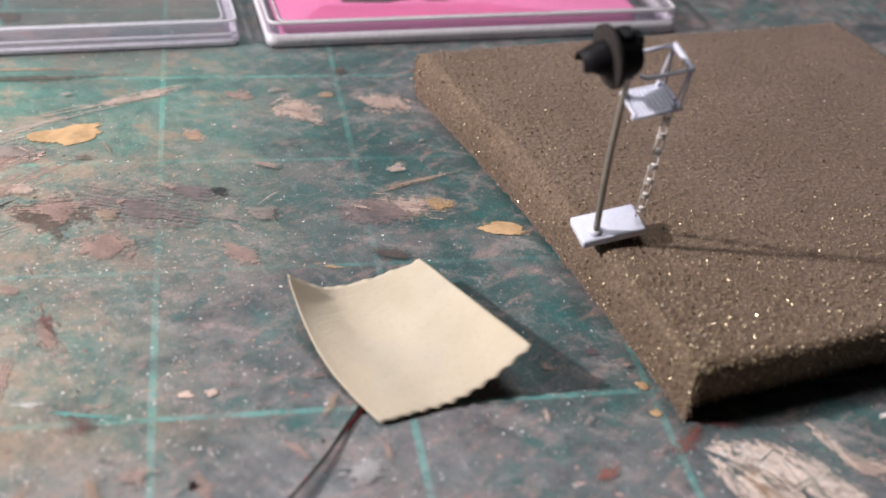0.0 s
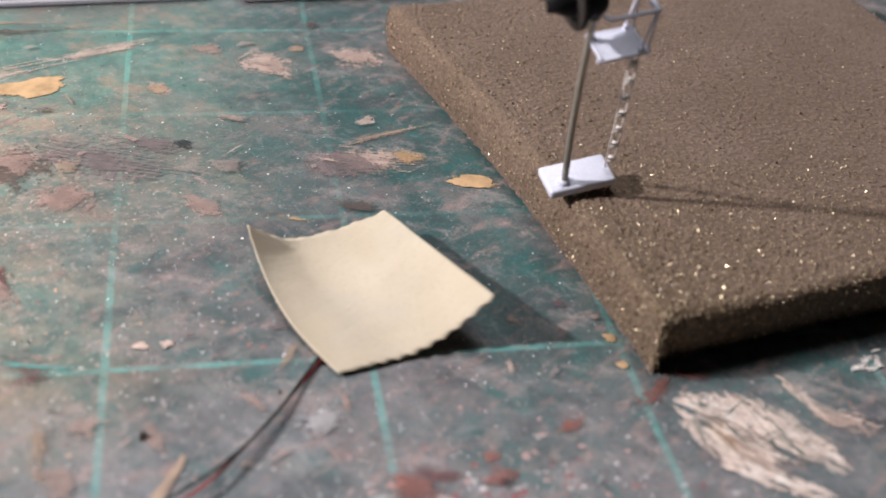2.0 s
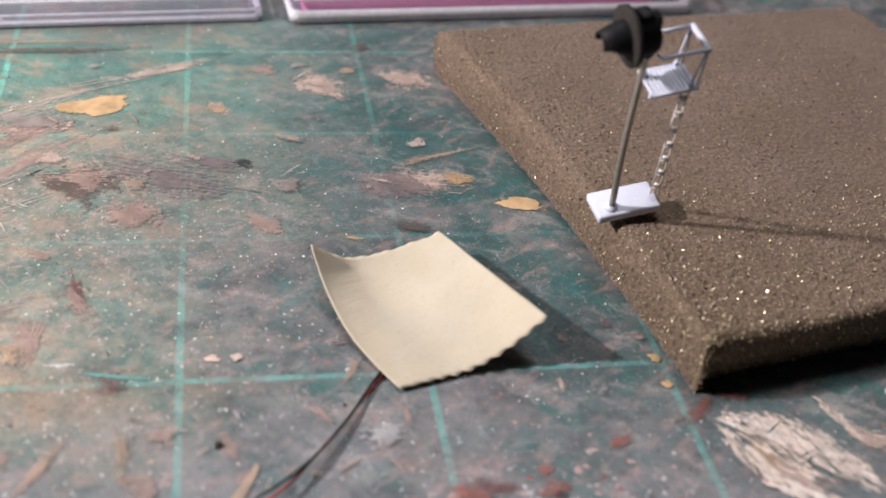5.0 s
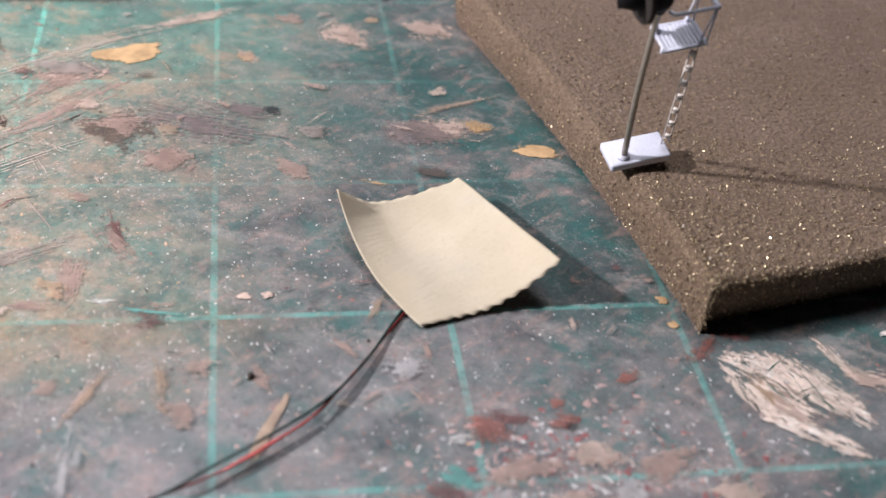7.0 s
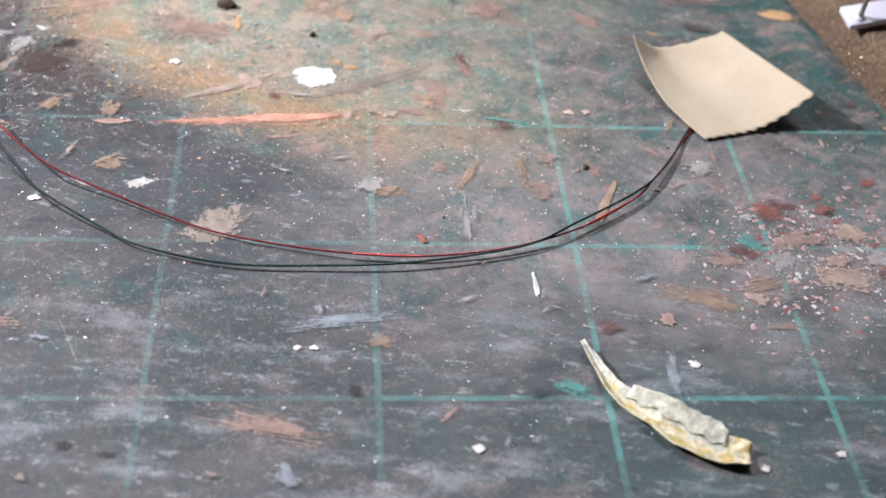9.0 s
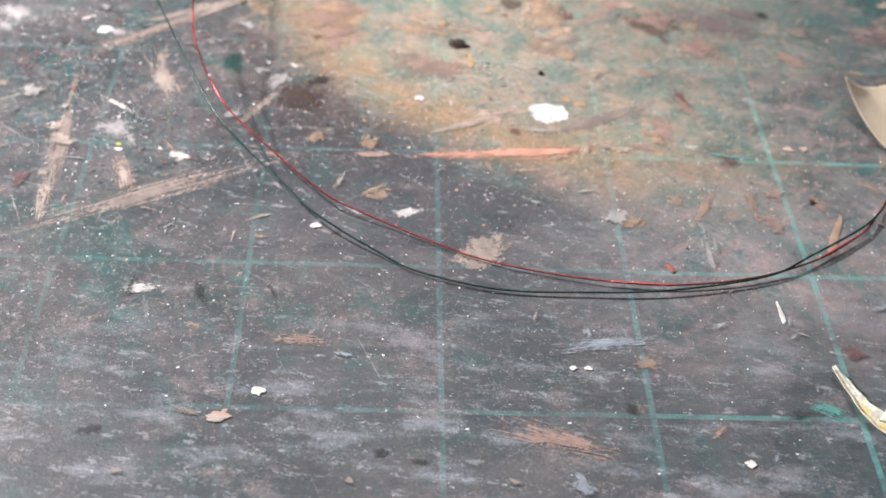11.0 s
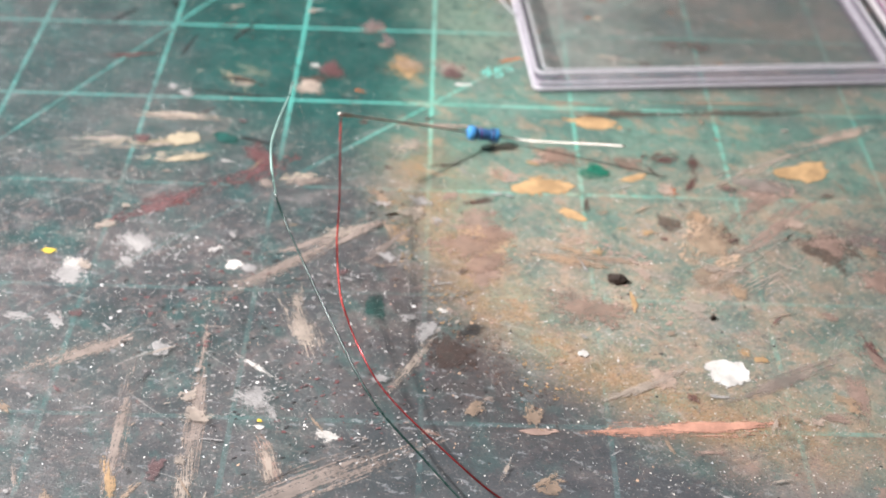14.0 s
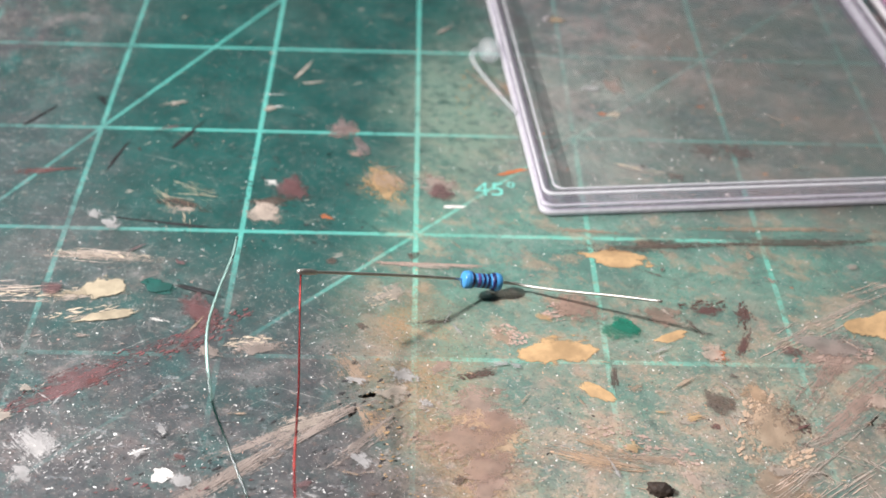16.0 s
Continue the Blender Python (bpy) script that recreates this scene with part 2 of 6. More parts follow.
    smear((3, 1, 0), 1.3, 0.5, 0.64, (0.40, 0.29, 0.275), n.times(light_soil, n.math("MULTIPLY_ADD", west, 0.15, 0.3)), (1, 1.3, 1), 25)
    smear((9, 4, 0), 2.2, 0.53, 0.66, (0.46, 0.385, 0.36), n.times(light_soil, n.math("MULTIPLY_ADD", west, 0.12, 0.36)), (1, 2.6, 1), 24)
    smear((2, 8, 0), 1.8, 0.50, 0.66, (0.045, 0.05, 0.058), n.times(soiled, 0.65), (1, 1.4, 1), -15)
    smear((6, 2, 0), 2.8, 0.5, 0.66, (0.022, 0.13, 0.12), n.times(soiled, 0.55), (1, 1.5, 1), 60)
    smear((5, 5, 0), 4.6, 0.5, 0.72, (0.46, 0.29, 0.255), n.times(light_soil, 0.5), (1, 2.4, 1), -38)
    smear((1, 2, 0), 6.0, 0.55, 0.65, (0.04, 0.04, 0.045), n.times(soiled, 0.35), (1, 1.4, 1), 50)
    smear((4, 9, 0), 6.0, 0.58, 0.65, (0.62, 0.56, 0.54), n.times(light_soil, n.math("MULTIPLY_ADD", west, 0.25, 0.12)), (1, 3.0, 1), 72)
    smear((8, 6, 0), 12.0, 0.60, 0.66, (0.60, 0.53, 0.50), n.times(light_soil, n.math("MULTIPLY_ADD", west, 0.42, 0.12)), (1, 2.0, 1), -12)
    smear((7, 7, 0), 13.0, 0.58, 0.66, (0.035, 0.04, 0.044), n.times(soiled, n.math("MULTIPLY_ADD", west, 0.5, 0.12)), (1, 1.3, 1), -40)
    smear((9, 9, 0), 26.0, 0.60, 0.66, (0.50, 0.44, 0.41), n.times(soiled, n.math("MULTIPLY_ADD", west, 0.45, 0.08)), (1, 1.2, 1), -60)
    smear((2, 3, 0), 3.0, 0.60, 0.70, (0.27, 0.25, 0.21), n.times(clean, 0.25), (1, 2.0, 1), 15)
    smear((2, 5, 0), 9.0, 0.63, 0.68, (0.42, 0.37, 0.32), n.times(clean, 0.5), (1, 2.0, 1), -20)
    smear((6, 9, 0), 5.0, 0.56, 0.66, (0.008, 0.035, 0.032), n.times(clean, 0.5), (1, 1.5, 1), 40)
    smear((1, 7, 0), 4.0, 0.5, 0.68, (0.40, 0.43, 0.48), n.times(front, n.step(y, 0.1, -0.7), 0.36), (0.45, 1.3, 1), 4)
    smear((8, 1, 0), 7.0, 0.52, 0.66, (0.035, 0.038, 0.046), n.times(front, 0.5), (0.35, 1.3, 1), -3)
    smear((3, 3, 0), 2.4, 0.54, 0.68, (0.32, 0.255, 0.25), n.times(front, n.step(y, 0.1, -0.7), 0.35), (0.8, 1.3, 1), 8)
    smear((6, 6, 0), 16.0, 0.58, 0.66, (0.52, 0.54, 0.57), n.times(front, 0.3), (0.5, 1.2, 1), 12)
    colour = n.mix(n.times(lines, n.step(x, -1.6, -0.2), n.math("MULTIPLY_ADD", n.step(y, 2.2, 1.2), 0.75, 0.25), n.step(n.math("ADD", n.noise(n.place(0, (1, 1, 1), (6, 1, 0), p), 3.4, 5, 0.6), broken), 0.36, 0.6), 0.5), colour, (0.125, 0.40, 0.36))
    # scratches in several directions
    for turn, shift, amount in ((18, 0.0, 0.4), (-34, 3.0, 0.34), (67, 6.0, 0.34), (3, 8.0, 0.3), (38, 14.0, 0.36)):
        smear((shift, shift, 0), 1.0, 0.655, 0.70, (0.52, 0.50, 0.47), n.times(n.math("MULTIPLY_ADD", clean, -0.4, 1.0), n.math("MULTIPLY_ADD", west, 0.55, 0.25), amount), (0.8, 34, 1), turn)
    # fine mottling of dirt and dry paint
    smear((3, 5, 0), 38.0, 0.56, 0.66, (0.026, 0.028, 0.03), n.times(soiled, n.math("MULTIPLY_ADD", west, 0.3, 0.3)), (1, 1.3, 1), 20)
    smear((6, 4, 0), 46.0, 0.58, 0.68, (0.34, 0.30, 0.28), n.times(light_soil, n.math("MULTIPLY_ADD", west, 0.25, 0.25)), (1, 1.4, 1), -35)
    smear((8, 8, 0), 17.0, 0.56, 0.68, (0.24, 0.13, 0.105), n.times(soiled, 0.3), (1, 1.5, 1), 10)
    smear((4, 2, 0), 22.0, 0.55, 0.63, (0.05, 0.11, 0.09), n.times(round_patch, 0.3), (1, 1.3, 1), 15)
    smear((9, 2, 0), 27.0, 0.56, 0.63, (0.54, 0.40, 0.30), n.times(tan_area, 0.5), (1, 1.4, 1), -25)
    smear((1, 4, 0), 58.0, 0.55, 0.64, (0.02, 0.022, 0.024), n.times(n.math("MULTIPLY_ADD", clean, -0.6, 1.0), n.math("MULTIPLY_ADD", west, 0.32, 0.12)), (1, 1.2, 1), 40)
    # dark flecks and pale specks, uneven, in loose clusters
    scatter = n.step(n.noise(n.place(0, (1, 1, 1), (4, 4, 0), p), 1.6, 4, 0.6), 0.38, 0.62)
    often = n.times(n.math("MULTIPLY_ADD", clean, -0.5, 1.0), n.math("MULTIPLY_ADD", front, -0.6, 1.0), n.math("MULTIPLY_ADD", west, 0.6, 0.4), n.math("MULTIPLY_ADD", scatter, 0.7, 0.3))
    smear((1, 9, 0), 30.0, 0.655, 0.69, (0.78, 0.75, 0.73), often, (1, 1.3, 1), 30)
    smear((5, 1, 0), 52.0, 0.665, 0.70, (0.80, 0.77, 0.76), often, (1, 1.2, 1), 0)
    smear((7, 3, 0), 34.0, 0.645, 0.68, (0.03, 0.028, 0.028), often, (1, 1.4, 1), -25)
    smear((2, 6, 0), 26.0, 0.655, 0.69, (0.30, 0.13, 0.11), n.times(often, 0.7), (1, 1.5, 1), 50)
    n.bump(n.math("ADD", n.times(dust, 0.5), n.math("ADD", fine, n.times(broken, 1.6))), 0.45, 0.00014)
    return n.surface(base_color=colour, roughness=n.math("MULTIPLY_ADD", n.math("ADD", n.times(fine, 0.6), n.times(dust, 0.4)), 0.4, 0.25), specular_ior_level=0.36)


def paint(name, colour, dry):
    """Dried paint: solid dabs, or dry streaks broken along the stroke."""
    n = Nodes(name)
    uv = n.coords("UV")
    u, v, _ = n.split(uv)
    info = n.tree.nodes.new("ShaderNodeObjectInfo")
    shift = n.times(info.outputs["Random"], 37.0)
    local = n.vec("ADD", n.inches(), n.vec("SCALE", (1, 1, 1), s=shift))
    grain, lump = n.noise(local, 42, 5, 0.65), n.noise(local, 9, 4)
    light = n.mix(n.step(lump, 0.3, 0.7), tuple(c * 0.72 for c in colour), tuple(min(1, c * 1.15) for c in colour))
    n.bump(n.math("ADD", lump, n.times(grain, 0.6)), 0.5, 0.00015)
    n.surface(base_color=n.mix(n.times(n.step(grain, 0.5, 0.75), 0.35), light, tuple(c * 0.5 for c in colour)), roughness=0.5)
    moved = n.vec("ADD", uv, n.vec("SCALE", (1, 1, 0), s=shift))
    blob, rag = n.noise(moved, 1.5 if dry else 1.2, 4, 0.6 if dry else 0.5), n.noise(local, 26, 5, 0.7)
    reach = n.math("SQRT", n.math("ADD", n.times(u, u), n.times(v, v)))
    inside = n.math("SUBTRACT", 0.78, reach)
    inside = n.math("ADD", inside, n.math("ADD", n.times(n.math("SUBTRACT", blob, 0.5), 1.7 if dry else 1.7), n.times(n.math("SUBTRACT", rag, 0.5), 0.95 if dry else 0.42)))
    streak = n.noise(n.vec("MULTIPLY", moved, (0.9, 7.0, 1)), 1.6, 5, 0.65)
    if dry == 1:
        cover = n.math("ADD", n.times(inside, 0.8), n.math("ADD", n.times(n.math("SUBTRACT", streak, 0.5), 1.7), n.times(n.math("SUBTRACT", grain, 0.5), 1.1)))
        cover = n.times(n.step(cover, 0.1, 0.46), 0.66)
    elif dry == 3:
        cover = n.math("ADD", inside, n.times(n.math("SUBTRACT", grain, 0.5), 1.3))
        cover = n.times(n.step(cover, 0.06, 0.4), 0.58)
    elif dry == 2:
        cover = n.math("ADD", inside, n.math("ADD", n.times(n.math("SUBTRACT", streak, 0.5), 2.6), n.times(n.math("SUBTRACT", grain, 0.5), 1.1)))
        cover = n.times(n.step(cover, 0.1, 0.5), 0.66)
    else:
        cover = n.times(n.step(n.math("ADD", inside, n.times(n.math("SUBTRACT", grain, 0.5), 0.12)), 0.0, 0.14), 0.92)
    n.surface(alpha=cover)
    return n.material


PAINTS = dict(
    blush=(0.62, 0.46, 0.38), ochre=(0.58, 0.37, 0.19), tan=(0.40, 0.285, 0.205), beige=(0.47, 0.39, 0.33), pink=(0.43, 0.295, 0.245), salmon=(0.64, 0.33, 0.24), cream=(0.78, 0.64, 0.54), brick=(0.34, 0.12, 0.09), mauve=(0.23, 0.175, 0.17),
    chalk=(0.46, 0.44, 0.435), maroon=(0.17, 0.085, 0.088), dust=(0.35, 0.28, 0.245), apricot=(0.55, 0.37, 0.24), rust=(0.16, 0.06, 0.058), orange=(0.62, 0.19, 0.07), black=(0.022, 0.022, 0.024), brown=(0.12, 0.08, 0.065), white=(0.80, 0.76, 0.72),
    bluish=(0.36, 0.41, 0.46), teal=(0.13, 0.40, 0.36), bottle=(0.014, 0.085, 0.072), viridian=(0.015, 0.19, 0.12), yellow=(0.75, 0.55, 0.06), straw=(0.40, 0.335, 0.24), rosy=(0.36, 0.235, 0.185), mauvish=(0.37, 0.30, 0.27), sand=(0.56, 0.41, 0.29), umber=(0.075, 0.045, 0.036))
DABS = {}


def dab_material(colour, dry):
    if (colour, dry) not in DABS:
        DABS[colour, dry] = paint(("thick_", "dry_", "scraped_", "patchy_")[dry] + colour + "_paint", PAINTS[colour], dry)
    return DABS[colour, dry]


def clear_plastic(name, tint, haze, gloss=0.08):
    """Clear plastic: see-through, a little milky, with a Fresnel gloss."""
    n = Nodes(name)
    t = n.tree
    clear, milk, shine, fres, m1, m2 = (t.nodes.new("ShaderNode" + k) for k in ("BsdfTransparent", "BsdfDiffuse", "BsdfGlossy", "LayerWeight", "MixShader", "MixShader"))
    clear.inputs[0].default_value = (*(0.75 + 0.25 * c for c in tint), 1)
    p = n.inches()
    n.put(milk.inputs[0], n.mix(n.step(n.noise(p, 30, 4), 0.3, 0.7), tint, tuple(c * 0.85 for c in tint)))
    n.put(shine.inputs["Roughness"], n.math("MULTIPLY_ADD", n.noise(p, 12, 4), 0.12, gloss - 0.05))
    n.put(m1.inputs[0], n.math("MULTIPLY_ADD", n.step(n.noise(p, 55, 5), 0.5, 0.8), 0.07, haze))
    t.links.new(clear.outputs[0], m1.inputs[1])
    t.links.new(milk.outputs[0], m1.inputs[2])
    n.put(m2.inputs[0], n.math("MULTIPLY_ADD", n.math("POWER", fres.outputs["Facing"], 4.0), 0.45, 0.035))
    t.links.new(m1.outputs[0], m2.inputs[1])
    t.links.new(shine.outputs[0], m2.inputs[2])
    t.links.new(m2.outputs[0], n.out.inputs[0])
    return n.material


def foam_material():
    n = Nodes("olive_brown_foam")
    p = n.inches()
    pore, tone, grain = n.cells(p, 42), n.noise(p, 2.2, 4), n.noise(p, 65, 4, 0.7)
    c = n.mix(n.step(tone, 0.3, 0.7), (0.195, 0.132, 0.084), (0.240, 0.164, 0.112))
    # dark pores: shade inside the open cells painted into the colour
    c = n.mix(n.step(grain, 0.38, 0.64), n.mix(0.42, c, (0.06, 0.042, 0.026)), n.mix(n.step(grain, 0.6, 0.72), c, (0.42, 0.30, 0.18)))
    c = n.mix(n.times(n.step(pore[0], 0.34, 0.56), 0.3), c, (0.06, 0.043, 0.030))
    c = n.mix(n.times(n.step(n.noise(p, 5, 3), 0.64, 0.74), 0.3), c, (0.2, 0.11, 0.09))
    n.bump(n.math("SUBTRACT", grain, n.times(pore[0], 0.7)), 0.5, 0.0004)
    return n.surface(base_color=c, roughness=0.7, specular_ior_level=0.25, sheen_weight=0.17, sheen_roughness=0.4, sheen_tint=(1.0, 0.78, 0.80))


def tape_material():
    n = Nodes("cream_masking_tape")
    p = n.inches()
    crepe = n.noise(n.place(57, (30, 5, 1), (0, 0, 0), p), 1.6, 4, 0.6)
    blot, fibre = n.noise(p, 3.2, 4), n.noise(p, 48, 4)
    c = n.mix(n.step(blot, 0.3, 0.72), (0.50, 0.42, 0.307), (0.555, 0.476, 0.36))
    c = n.mix(n.times(n.step(fibre, 0.5, 0.75), 0.3), c, (0.40, 0.335, 0.25))
    c = n.mix(n.times(n.step(n.noise(n.place(0, (1, 1, 1), (3, 1, 0), p), 2.4, 4), 0.54, 0.72), 0.25), c, (0.38, 0.36, 0.33))
    n.bump(n.math("ADD", crepe, n.times(fibre, 0.5)), 0.35, 0.00018)
    return n.surface(base_color=c, roughness=0.72, specular_ior_level=0.2)


M_MAT = printed_mat()
M_FOAM = foam_material()
M_TAPE = tape_material()
# bright golden chips stand in for glints off the foam cells
M_GLINT = plain("foam_cell_glint", (0.70, 0.57, 0.36), 0.36, 0.5, 90, 0.15)
M_STRAND = plain("foam_strand", (0.22, 0.155, 0.095), 0.42, 0.0, 90, 0.3)
M_DESK = plain("desk_wood", (0.24, 0.15, 0.085), 0.5, 0, 4)
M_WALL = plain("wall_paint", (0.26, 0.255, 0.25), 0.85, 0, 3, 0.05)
# unseen walls darkened to keep bounced light off the foam's front
M_WALL_LOW_BOUNCE = plain("low_bounce_wall_paint", (0.035, 0.033, 0.031), 0.85, 0, 3, 0.05)
# unseen ceiling, dimmed for less bounce too
M_CEIL = plain("ceiling_paint", (0.28, 0.28, 0.28), 0.9, 0, 3, 0.04)
M_FLOOR = plain("floor_boards", (0.2, 0.15, 0.11), 0.6, 0, 3)
M_WHITE = plain("white_resin", (0.64, 0.64, 0.73), 0.5, 0, 70, 0.08, 0.3)
# warmer copy of the white resin: light through the ladder, as colour
M_WHITE_WARM = plain("light_warmed_resin", (0.74, 0.66, 0.60), 0.5, 0, 70, 0.08, 0.3)
M_BRASS = plain("weathered_steel_tube", (0.36, 0.32, 0.27), 0.42, 0.6, 80, 0.2)
M_BLACK = plain("black_painted_resin", (0.010, 0.009, 0.010), 0.6, 0, 70, 0.3, 0.35)
M_DISC = plain("sooty_black_disc", (0.034, 0.028, 0.025), 0.75, 0, 60, 0.3, 0.35)
M_LENS = plain("dark_lens", (0.02, 0.02, 0.025), 0.1, 0, 60, 0.2, 0.05)
for dull in (M_BLACK, M_DISC):
    dull.node_tree.nodes["Principled BSDF"].inputs["Specular IOR Level"].default_value = 0.15
M_RED = plain("red_enamel", (0.25, 0.034, 0.037), 0.2, 0.6, 40, 0.25, 0.1)
# lighter copy of the red enamel for the wire's painted highlights
M_RED_GLINT = plain("red_enamel_highlight", (0.62, 0.10, 0.09), 0.22, 0.5, 40, 0.15, 0.1)
M_GREEN = plain("green_enamel", (0.008, 0.032, 0.027), 0.25, 0.05, 40, 0.25, 0.1)
M_GREEN_GLINT = plain("pale_wire_highlight", (0.36, 0.55, 0.50), 0.3, 0.6, 60, 0.2, 0.1)
M_TIN = plain("tinned_lead", (0.5, 0.47, 0.43), 0.45, 0.9, 70, 0.15, 0.1)
M_BLUE = plain("sky_blue_enamel", (0.07, 0.29, 0.62), 0.3, 0, 50, 0.12, 0.15)
M_BAND = plain("navy_band", (0.012, 0.012, 0.07), 0.35, 0, 50, 0.2)
M_VIOLET = plain("violet_band", (0.10, 0.06, 0.22), 0.35, 0, 50, 0.2)
M_PAPER = plain("white_card", (0.39, 0.345, 0.35), 0.7, 0, 40, 0.05, 0.25)
M_PEEL = plain("pale_yellow_peel", (0.66, 0.59, 0.41), 0.5, 0, 30, 0.38, 0.6, 0.0004)
M_PEEL_YELLOW = plain("strong_yellow_peel", (0.60, 0.48, 0.2), 0.5, 0, 24, 0.3, 0.6, 0.0004)
M_GUM = plain("tan_adhesive", (0.40, 0.30, 0.19), 0.6, 0, 30, 0.15)
M_PEEL_IN = plain("grey_green_peel", (0.54, 0.54, 0.45), 0.55, 0, 30, 0.42, 0.6, 0.0004)
M_CRUMB = plain("dark_crumb", (0.042, 0.026, 0.019), 0.7, 0, 40, 0.5, 0.9, 0.0005)
M_PINK = plain("pink_card", (0.90, 0.23, 0.48), 0.45, 0, 9, 0.08, 0.1)
M_MAGENTA = plain("dark_pink_card", (0.76, 0.13, 0.33), 0.5, 0, 9, 0.12, 0.1)
M_PRINT = plain("dark_print", (0.10, 0.055, 0.07), 0.5, 0, 9, 0.3, 0.1)
M_PRINTED_TEAL = plain("printed_teal", (0.19, 0.58, 0.49), 0.5, 0, 40, 0.2)
M_PLATE = clear_plastic("clear_lid_plate", (0.87, 0.88, 0.88), 0.024, 0.07)
M_SIDE = clear_plastic("clear_lilac_side", (0.86, 0.76, 0.92), 0.12, 0.05)
# whitish rim plastics: the bright edges of clear plastic painted in
M_RIM = clear_plastic("edge_lit_lilac_rim", (0.98, 0.96, 1.0), 0.5, 0.07)
M_LATCH = clear_plastic("clear_latch", (0.92, 0.92, 0.95), 0.17, 0.05)
M_MILKY = clear_plastic("edge_lit_white_rim", (0.90, 0.86, 0.87), 0.7, 0.15)


# ---- shape tools, all in inches ----
def shape(name, bm, material, parent=None, label="", smooth=True):
    for v in bm.verts:
        v.co *= INCH
    me = bpy.data.meshes.new(name)
    if smooth:
        for f in bm.faces:
            f.smooth = True
    bm.to_mesh(me)
    bm.free()
    for m in material if isinstance(material, (list, tuple)) else (material,):
        me.materials.append(m)
    ob = new(name, me)
    if parent:
        ob.parent = parent
    if label:
        ob["label"] = label
    return ob


part = shape


def thing(name, label, category, at=(0, 0, 0), turn=(0, 0, 0), group="", kind=""):
    ob = new(name)
    ob.empty_display_size = 0.01
    ob.matrix_world = pose(at[0] * INCH, at[1] * INCH, at[2] * INCH, *turn)
    return tagged(ob, label, category, group, kind)


def block(lo, hi, bevel=0.0, segments=2, bm=None):
    own = bmesh.new()
    bmesh.ops.create_cube(own, size=1)
    for v in own.verts:
        v.co = Vector([lo[i] + (v.co[i] + 0.5) * (hi[i] - lo[i]) for i in range(3)])
    if bevel:
        bmesh.ops.bevel(own, geom=own.edges[:], offset=bevel, segments=segments, affect="EDGES", profile=0.5)
    return merge(own, bm)


def merge(own, bm):
    if bm is None:
        return own
    me = bpy.data.meshes.new("tmp")
    own.to_mesh(me)
    own.free()
    bm.from_mesh(me)
    bpy.data.meshes.remove(me)
    return bm


def smooth_path(points, steps=8):
    """Catmull-Rom through the points."""
    pts = [Vector(p) for p in points]
    pts = [2 * pts[0] - pts[1]] + pts + [2 * pts[-1] - pts[-2]]
    out = []
    for i in range(1, len(pts) - 2):
        a, b, c, d = pts[i - 1:i + 3]
        for k in range(steps):
            t = k / steps
            out.append(0.5 * ((2 * b) + (c - a) * t + (2 * a - 5 * b + 4 * c - d) * t * t + (3 * b - a - 3 * c + d) * t ** 3))
    return out + [pts[-2]]


def tube(path, radius, sides=8, bm=None, caps=True):
    """A round bar along a path; radius may be a function of 0..1."""
    own = bmesh.new()
    rings, up = [], Vector((0, 0, 1))
    for i, p in enumerate(path):
        p = Vector(p)
        d = (Vector(path[min(i + 1, len(path) - 1)]) - Vector(path[max(i - 1, 0)])).normalized()
        if abs(d.dot(up)) > 0.95:
            up = Vector((1, 0, 0)) if abs(d.x) < 0.9 else Vector((0, 1, 0))
        side = d.cross(up).normalized()
        up = side.cross(d).normalized()
        r = radius(i / (len(path) - 1)) if callable(radius) else radius
        rings.append([own.verts.new(p + r * (math.cos(a) * side + math.sin(a) * up)) for a in (2 * math.pi * k / sides for k in range(sides))])
    for a, b in zip(rings, rings[1:]):
        for k in range(sides):
            own.faces.new((a[k], a[(k + 1) % sides], b[(k + 1) % sides], b[k]))
    if caps:
        own.faces.new(rings[0][::-1])
        own.faces.new(rings[-1])
    return merge(own, bm)


def sheet(fn, nu, nv, thick):
    """A sheet of some thickness over fn(u, v), u and v from 0 to 1."""
    bm = bmesh.new()
    top = [[bm.verts.new(fn(i / nu, j / nv)) for j in range(nv + 1)] for i in range(nu + 1)]
    low = [[bm.verts.new(v.co - Vector((0, 0, thick))) for v in row] for row in top]
    for i in range(nu):
        for j in range(nv):
            bm.faces.new((top[i][j], top[i + 1][j], top[i + 1][j + 1], top[i][j + 1]))
            bm.faces.new((low[i][j], low[i][j + 1], low[i + 1][j + 1], low[i + 1][j]))
    for i in range(nu):
        for j in (0, nv):
            bm.faces.new((top[i][j], low[i][j], low[i + 1][j], top[i + 1][j]))
    for j in range(nv):
        for i in (0, nu):
            bm.faces.new((top[i][j], low[i][j], low[i][j + 1], top[i][j + 1]))
    bmesh.ops.recalc_face_normals(bm, faces=bm.faces[:])
    return bm


def rounded_outline(w, d, r, n=6):
    """Corners of a rounded rectangle, from 0,0 to w,d."""
    out = []
    for cx, cy, a0 in ((w - r, r, -90), (w - r, d - r, 0), (r, d - r, 90), (r, r, 180)):
        out += [(cx + r * math.cos(radians(a0 + 90 * k / n)), cy + r * math.sin(radians(a0 + 90 * k / n))) for k in range(n + 1)]
    return out


